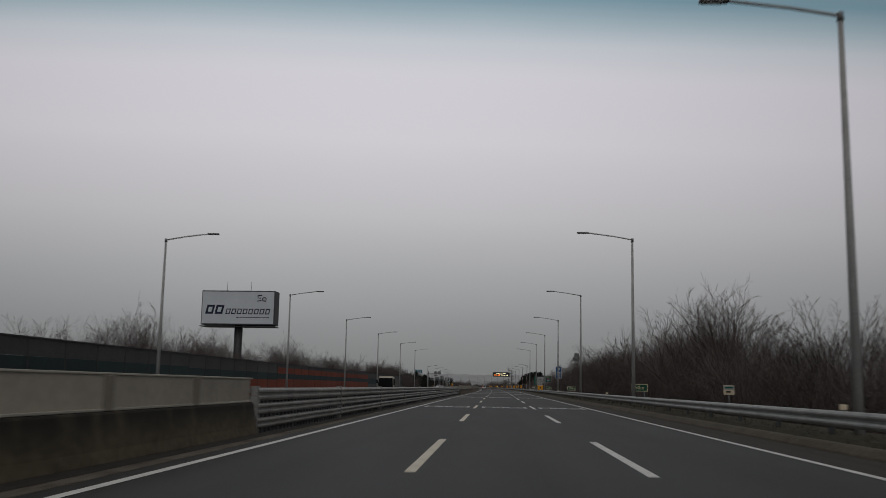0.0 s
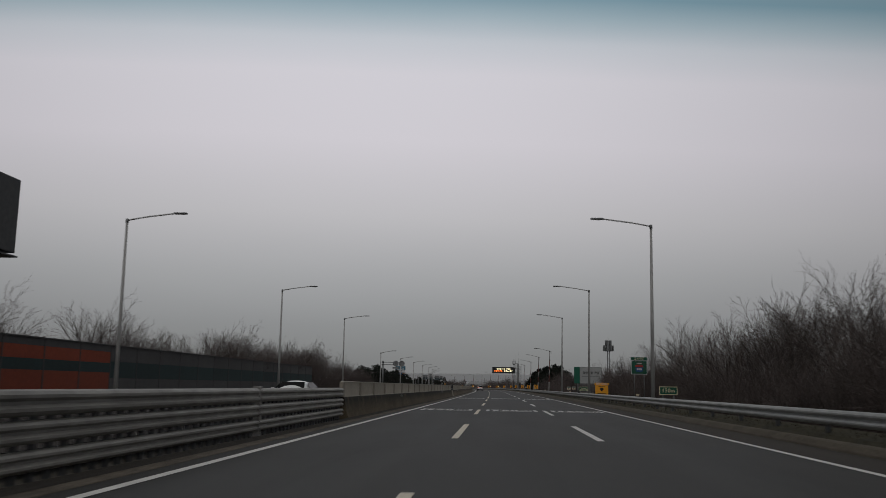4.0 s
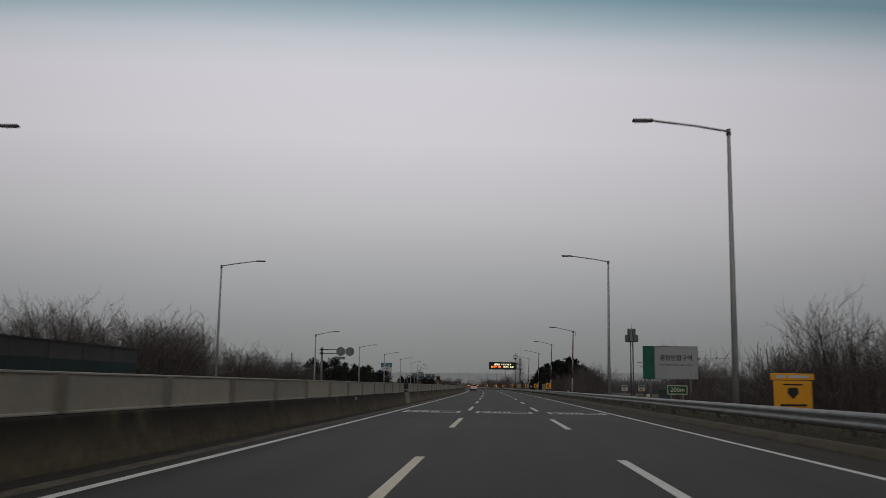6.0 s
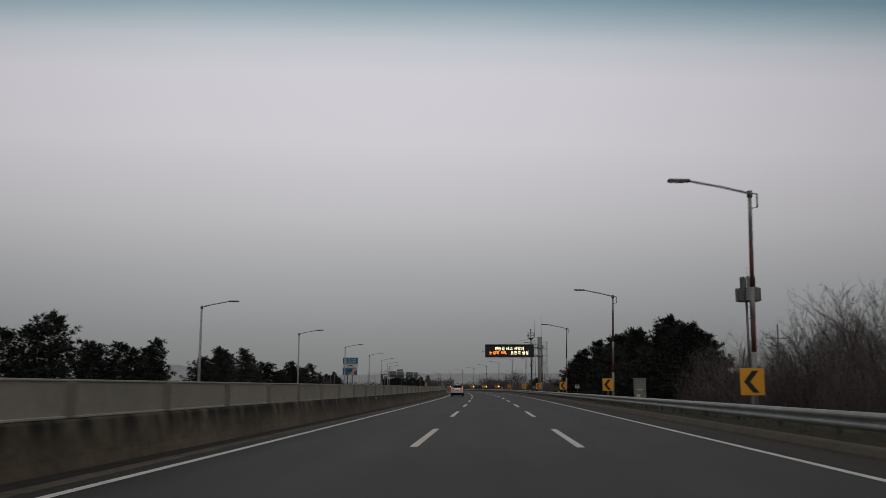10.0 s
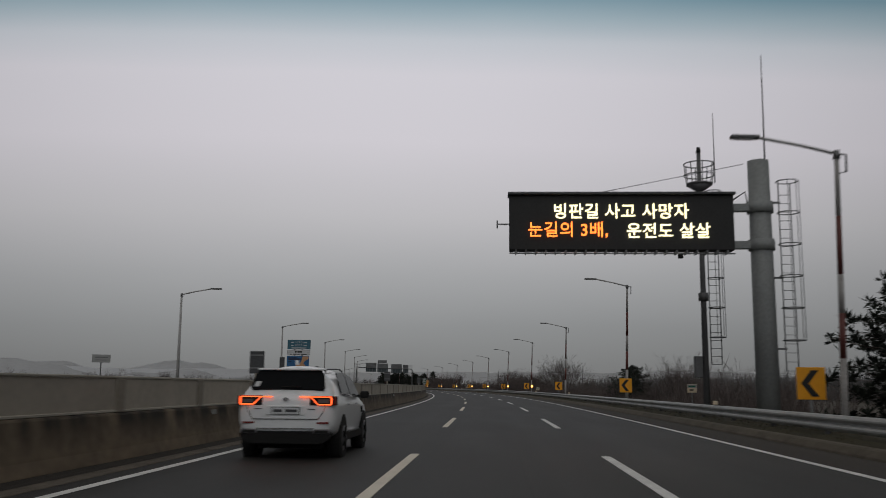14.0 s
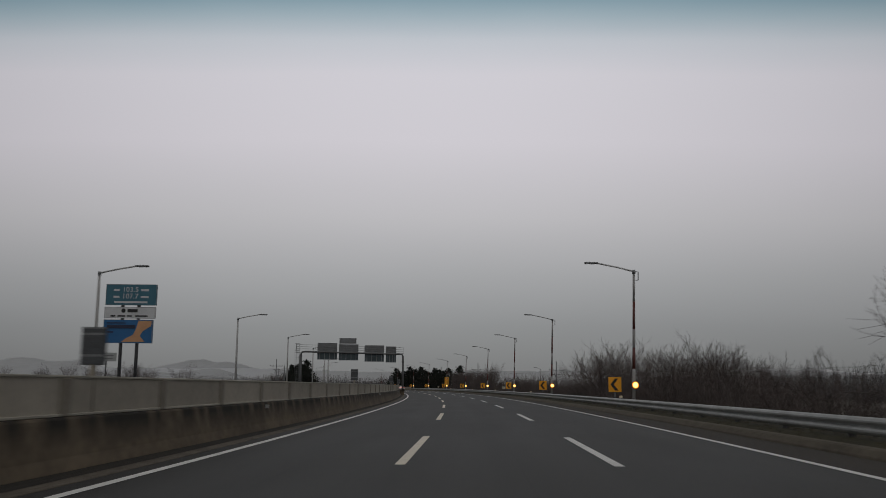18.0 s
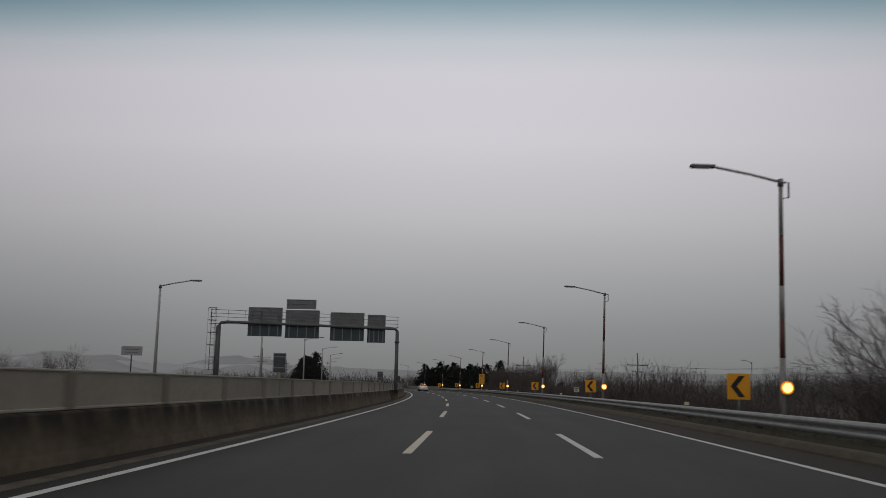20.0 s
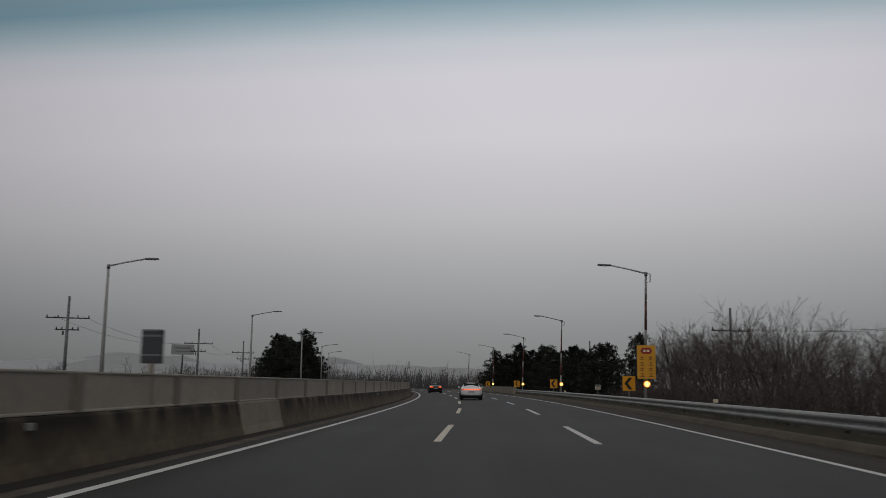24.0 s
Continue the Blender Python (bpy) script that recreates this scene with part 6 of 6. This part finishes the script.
        part("light_bar", B(sx * 0.60, sx * 0.855, -0.035, -0.012, 0.952, 0.974), TAIL, lamp_t)
        part("light_bar", B(sx * 0.838, sx * 0.866, -0.035, -0.012, 0.974, 1.086), TAIL, lamp_t)
        part("light_bar", quad_panel([(sx * 0.455, -0.03, 1.09), (sx * 0.485, -0.03, 1.09), (sx * 0.63, -0.03, 0.955), (sx * 0.60, -0.03, 0.955)], 0.012), TAIL, lamp_t)
        part("inner_glass", B(sx * 0.61, sx * 0.81, -0.024, -0.016, 0.99, 1.055), LENS_GREY, lamp_t)
        part("side_light", B(sx * 0.80, sx * 0.925, 0.03, 0.24, 0.95, 1.11, 0.012), TAIL_DIM, t)
        part("reflector", B(sx * 0.58, sx * 0.80, -0.02, 0.03, 0.63, 0.658), TAIL_DIM, t)
        part("exhaust_trim", B(sx * 0.52, sx * 0.84, -0.03, 0.05, 0.455, 0.535, 0.02), ALLOY, t)
        part("exhaust_opening", B(sx * 0.55, sx * 0.80, -0.036, -0.028, 0.47, 0.52), TRIM, t)
        mir = part("mirror", B(sx * 0.93, sx * 1.13, 2.92, 3.04, 1.05, 1.19, 0.04), TRIM, t)
        part("stalk", B(sx * 0.87, sx * 0.95, 2.96, 3.02, 1.07, 1.12), TRIM, mir)
        for y in (1.35, 2.35):
            part("door_handle", B(sx * 0.925, sx * 0.955, y, y + 0.2, 0.94, 0.965, 0.008), CHROME, t)
        part("sill", B(sx * 0.86, sx * 0.935, 1.35, 3.35, 0.28, 0.42, 0.02), TRIM, t)
        part("sill_strip", B(sx * 0.90, sx * 0.945, 1.5, 2.9, 0.425, 0.45), CHROME, t)
        part("fender_vent", B(sx * 0.92, sx * 0.94, 3.22, 3.36, 0.76, 0.88), TRIM, t)
        for y in (0.90, 3.62):
            # Black disc stands in for the shaded hollow of the uncut wheel well.
            part("wheel_arch", T((sx * 0.70, y, 0.36), (sx * 0.935, y, 0.36), 0.42, n=28), TRIM, t)
            wheel(t, sx * 0.945, y, 0.345, sx)
    part("bumper_skirt", slab([(-0.66, 0.28), (0.66, 0.28), (0.78, 0.34), (0.84, 0.42), (0.82, 0.50), (-0.82, 0.50), (-0.84, 0.42), (-0.78, 0.34)], -0.012, 0.25), TRIM, t)
    part("chrome_strip", B(-0.54, 0.54, -0.032, 0.0, 0.535, 0.553), CHROME, t)
    part("boot_line", B(-0.60, 0.60, -0.034, -0.01, 0.703, 0.712), TRIM, t)
    for sx in (-1, 1):
        part("tailgate_seam", pipe([(sx * 0.61, -0.028, 0.708), (sx * 0.69, -0.014, 0.82), (sx * 0.735, 0.0, 0.945)], 0.006, 5), TRIM, t)
    part("plate_recess", B(-0.36, 0.36, -0.034, 0.02, 0.775, 0.945, 0.012), CAR_WHITE, t)
    part("plate_frame", B(-0.272, 0.272, -0.044, -0.034, 0.788, 0.917), TRIM, t)
    pl = part("number_plate", B(-0.262, 0.262, -0.052, -0.0445, 0.796, 0.909), WHITE, t)
    for x0, x1 in ((-0.22, -0.06), (0.0, 0.22)):
        part("plate_bar", B(x0, x1, -0.056, -0.052, 0.83, 0.875), DARK_STEEL, pl)
    part("badge", slab([(-0.065, 1.055), (0.0, 1.09), (0.065, 1.055), (0.0, 1.02)], -0.045, -0.02), CHROME, t)
    for x in (-0.58, 0.42):
        part("badge_bar", B(x, x + 0.13, -0.022, -0.008, 0.875, 0.89), DARK_STEEL, t)
    part("antenna_fin", slab([(-0.02, 1.68), (0.02, 1.68), (0.01, 1.76), (-0.01, 1.76)], 0.75, 0.95), CAR_WHITE, t)
    part("underside", B(-0.62, 0.62, 0.5, 4.4, 0.17, 0.34), TRIM, t)
    return t


def sedan(m, paint, label, full_bar):
    t = thing("sedan", m, label, "car")
    st = []
    for y, zb, wb, wm, ws, zs, wbelt, zbelt, wr, zr, zc in (
            (0.00, 0.42, 0.60, 0.78, 0.79, 0.76, 0.74, 0.90, 0.60, 0.93, 0.95),
            (0.08, 0.32, 0.76, 0.90, 0.91, 0.80, 0.86, 0.97, 0.74, 1.00, 1.03),
            (0.75, 0.28, 0.80, 0.92, 0.93, 0.80, 0.88, 0.99, 0.74, 1.05, 1.08),
            (1.55, 0.26, 0.80, 0.91, 0.925, 0.80, 0.88, 0.99, 0.60, 1.40, 1.43),
            (2.40, 0.26, 0.80, 0.90, 0.92, 0.80, 0.88, 0.97, 0.60, 1.42, 1.47),
            (2.95, 0.26, 0.80, 0.90, 0.92, 0.80, 0.88, 0.95, 0.60, 1.36, 1.40),
            (3.75, 0.26, 0.80, 0.91, 0.925, 0.78, 0.86, 0.91, 0.70, 0.96, 0.99),
            (4.60, 0.30, 0.76, 0.86, 0.86, 0.70, 0.76, 0.78, 0.62, 0.82, 0.84),
            (4.95, 0.36, 0.60, 0.68, 0.68, 0.60, 0.58, 0.66, 0.46, 0.68, 0.69)):
        st.append((y, [(0, zb), (wb, zb), (wm, zb + 0.12), (ws, zs), (wbelt, zbelt), (wr, zr), (0, zc)]))
    soften(part("body", loft(st), paint, t), 2)
    part("rear_window", quad_panel([(-0.66, 0.78, 1.075), (0.66, 0.78, 1.075), (0.55, 1.42, 1.385), (-0.55, 1.42, 1.385)], 0.02), TINT, t)
    part("windscreen", quad_panel([(0.66, 3.62, 1.02), (-0.66, 3.62, 1.02), (-0.55, 3.0, 1.375), (0.55, 3.0, 1.375)], 0.02), TINT, t)
    for sx in (-1, 1):
        part("side_window", quad_panel([(sx * 0.885, 1.15, 1.03), (sx * 0.885, 3.3, 0.99), (sx * 0.66, 2.9, 1.34), (sx * 0.655, 1.6, 1.355)], 0.012), TINT, t)
        part("mirror", B(sx * 0.92, sx * 1.08, 3.0, 3.12, 0.98, 1.10, 0.03), paint, t)
        if not full_bar:
            part("tail_light", B(sx * 0.42, sx * 0.82, -0.02, 0.06, 0.80, 0.92, 0.015), TAIL, t)
        else:
            part("tail_light", B(sx * 0.62, sx * 0.84, -0.02, 0.06, 0.83, 0.91, 0.015), TAIL_DIM, t)
        for y in (1.0, 3.85):
            # Wheel wells are not cut; a black disc paints their shade.
            part("wheel_arch", T((sx * 0.70, y, 0.34), (sx * 0.925, y, 0.34), 0.39, n=24), TRIM, t)
            wheel(t, sx * 0.935, y, 0.325, sx)
    if full_bar:
        part("light_bar", B(-0.80, 0.80, -0.03, 0.0, 0.865, 0.895), TAIL, t)
    part("bumper_skirt", B(-0.80, 0.80, -0.012, 0.3, 0.20, 0.38, 0.03), TRIM, t)
    pl = part("number_plate", B(-0.26, 0.26, -0.03, -0.01, 0.62, 0.72), WHITE, t)
    part("plate_bar", B(-0.2, 0.2, -0.034, -0.03, 0.645, 0.695), BLACK, pl)
    part("underside", B(-0.80, 0.80, 0.15, 4.6, 0.13, 0.28), TRIM, t)
    return t


def truck(m):
    t = thing("box_truck", m, "small cream truck with a dark windscreen and grey flatbed body", "truck")
    CREAMP = surf("truck_cream", (0.50, 0.46, 0.38), (0.42, 0.39, 0.32), 0.4, size=1.0)
    c = part("cab", B(-0.95, 0.95, 0.0, 1.8, 0.45, 2.38, 0.2), CREAMP, t)
    part("windscreen", quad_panel([(0.90, -0.02, 1.0), (-0.90, -0.02, 1.0), (-0.92, -0.015, 1.5), (-0.86, 0.02, 2.16), (0.86, 0.02, 2.16), (0.92, -0.015, 1.5)], 0.03), TINT, c)
    for sx in (-1, 1):
        part("side_window", quad_panel([(sx * 0.962, 0.25, 1.3), (sx * 0.962, 1.5, 1.3), (sx * 0.955, 1.45, 2.1), (sx * 0.955, 0.35, 2.1)], 0.012), TINT, c)
        part("head_light", B(sx * 0.55, sx * 0.85, -0.03, 0.0, 0.72, 0.92), HEADL, t)
        part("mirror", B(sx * 1.0, sx * 1.2, -0.05, 0.08, 1.5, 1.9, 0.03), TRIM, c)
        for y in (0.75, 5.4):
            wheel(t, sx * 0.95, y, 0.36, sx)
    part("bumper", B(-0.95, 0.95, -0.08, 0.05, 0.4, 0.66, 0.03), TRIM, t)
    part("load_body", B(-1.0, 1.0, 1.95, 7.0, 0.8, 2.1, 0.03), surf("truck_body_grey", (0.14, 0.135, 0.125), (0.09, 0.088, 0.082), 0.7, size=1.0), t)
    part("chassis", B(-0.5, 0.5, 0.3, 6.9, 0.4, 0.79), TRIM, t)
    return t


def oncoming(m, paint, label):
    t = sedan(m, paint, label, False)
    for sx in (-1, 1):
        part("head_light", B(sx * 0.48, sx * 0.74, 4.80, 4.97, 0.58, 0.68, 0.02), HEADL, t)
    return t


suv(at(400.3, -3.92) @ Matrix.Diagonal((0.945, 0.95, 0.985, 1)))
sedan(at(749.2, -0.65), CAR_WHITE, "white saloon car with one long lit tail-light bar", True)
sedan(at(806.0, -2.6), CAR_DARK, "black saloon car with two lit red tail lights", False)
truck(at(114.0, -14.6))
oncoming(at(640, -10.4, 0, 180), CAR_DARK, "black oncoming saloon with its headlights on")
oncoming(at(668, -14.2, 0, 180), CAR_WHITE, "white oncoming saloon with its headlights on")
oncoming(at(157, -10.6, 0, 180), CAR_WHITE, "white oncoming saloon with its headlights on")
oncoming(at(860, -10.4, 0, 180), CAR_DARK, "black oncoming saloon with its headlights on")
oncoming(at(735, -14.2, 0, 180), CAR_WHITE, "white oncoming saloon with its headlights on")
oncoming(at(800, -17.8, 0, 180), CAR_DARK, "black oncoming saloon with its headlights on")
oncoming(at(432, -14.2, 0, 180), CAR_RED, "red oncoming saloon with its headlights on")

# ---- lane dashes, the small pieces of the road, last ----
dash_mesh = {o: mesh_of(B(-0.085, 0.085, 0, 8.39, -0.01, 0.010), "lane_dash", c) for o, c in ((-1.8, PAINT_CREAM), (1.8, PAINT))}
for o in (-1.8, 1.8):
    lane = tagged(new("lane_line_near_median" if o < 0 else "lane_line_near_shoulder"), "broken cream-white lane line" if o < 0 else "broken white lane line", "road marking", kind="structure")
    for i in range(-6, 46):
        part("lane_dash", dash_mesh[o], None, lane, m=at(13.61 + 20 * i, o))
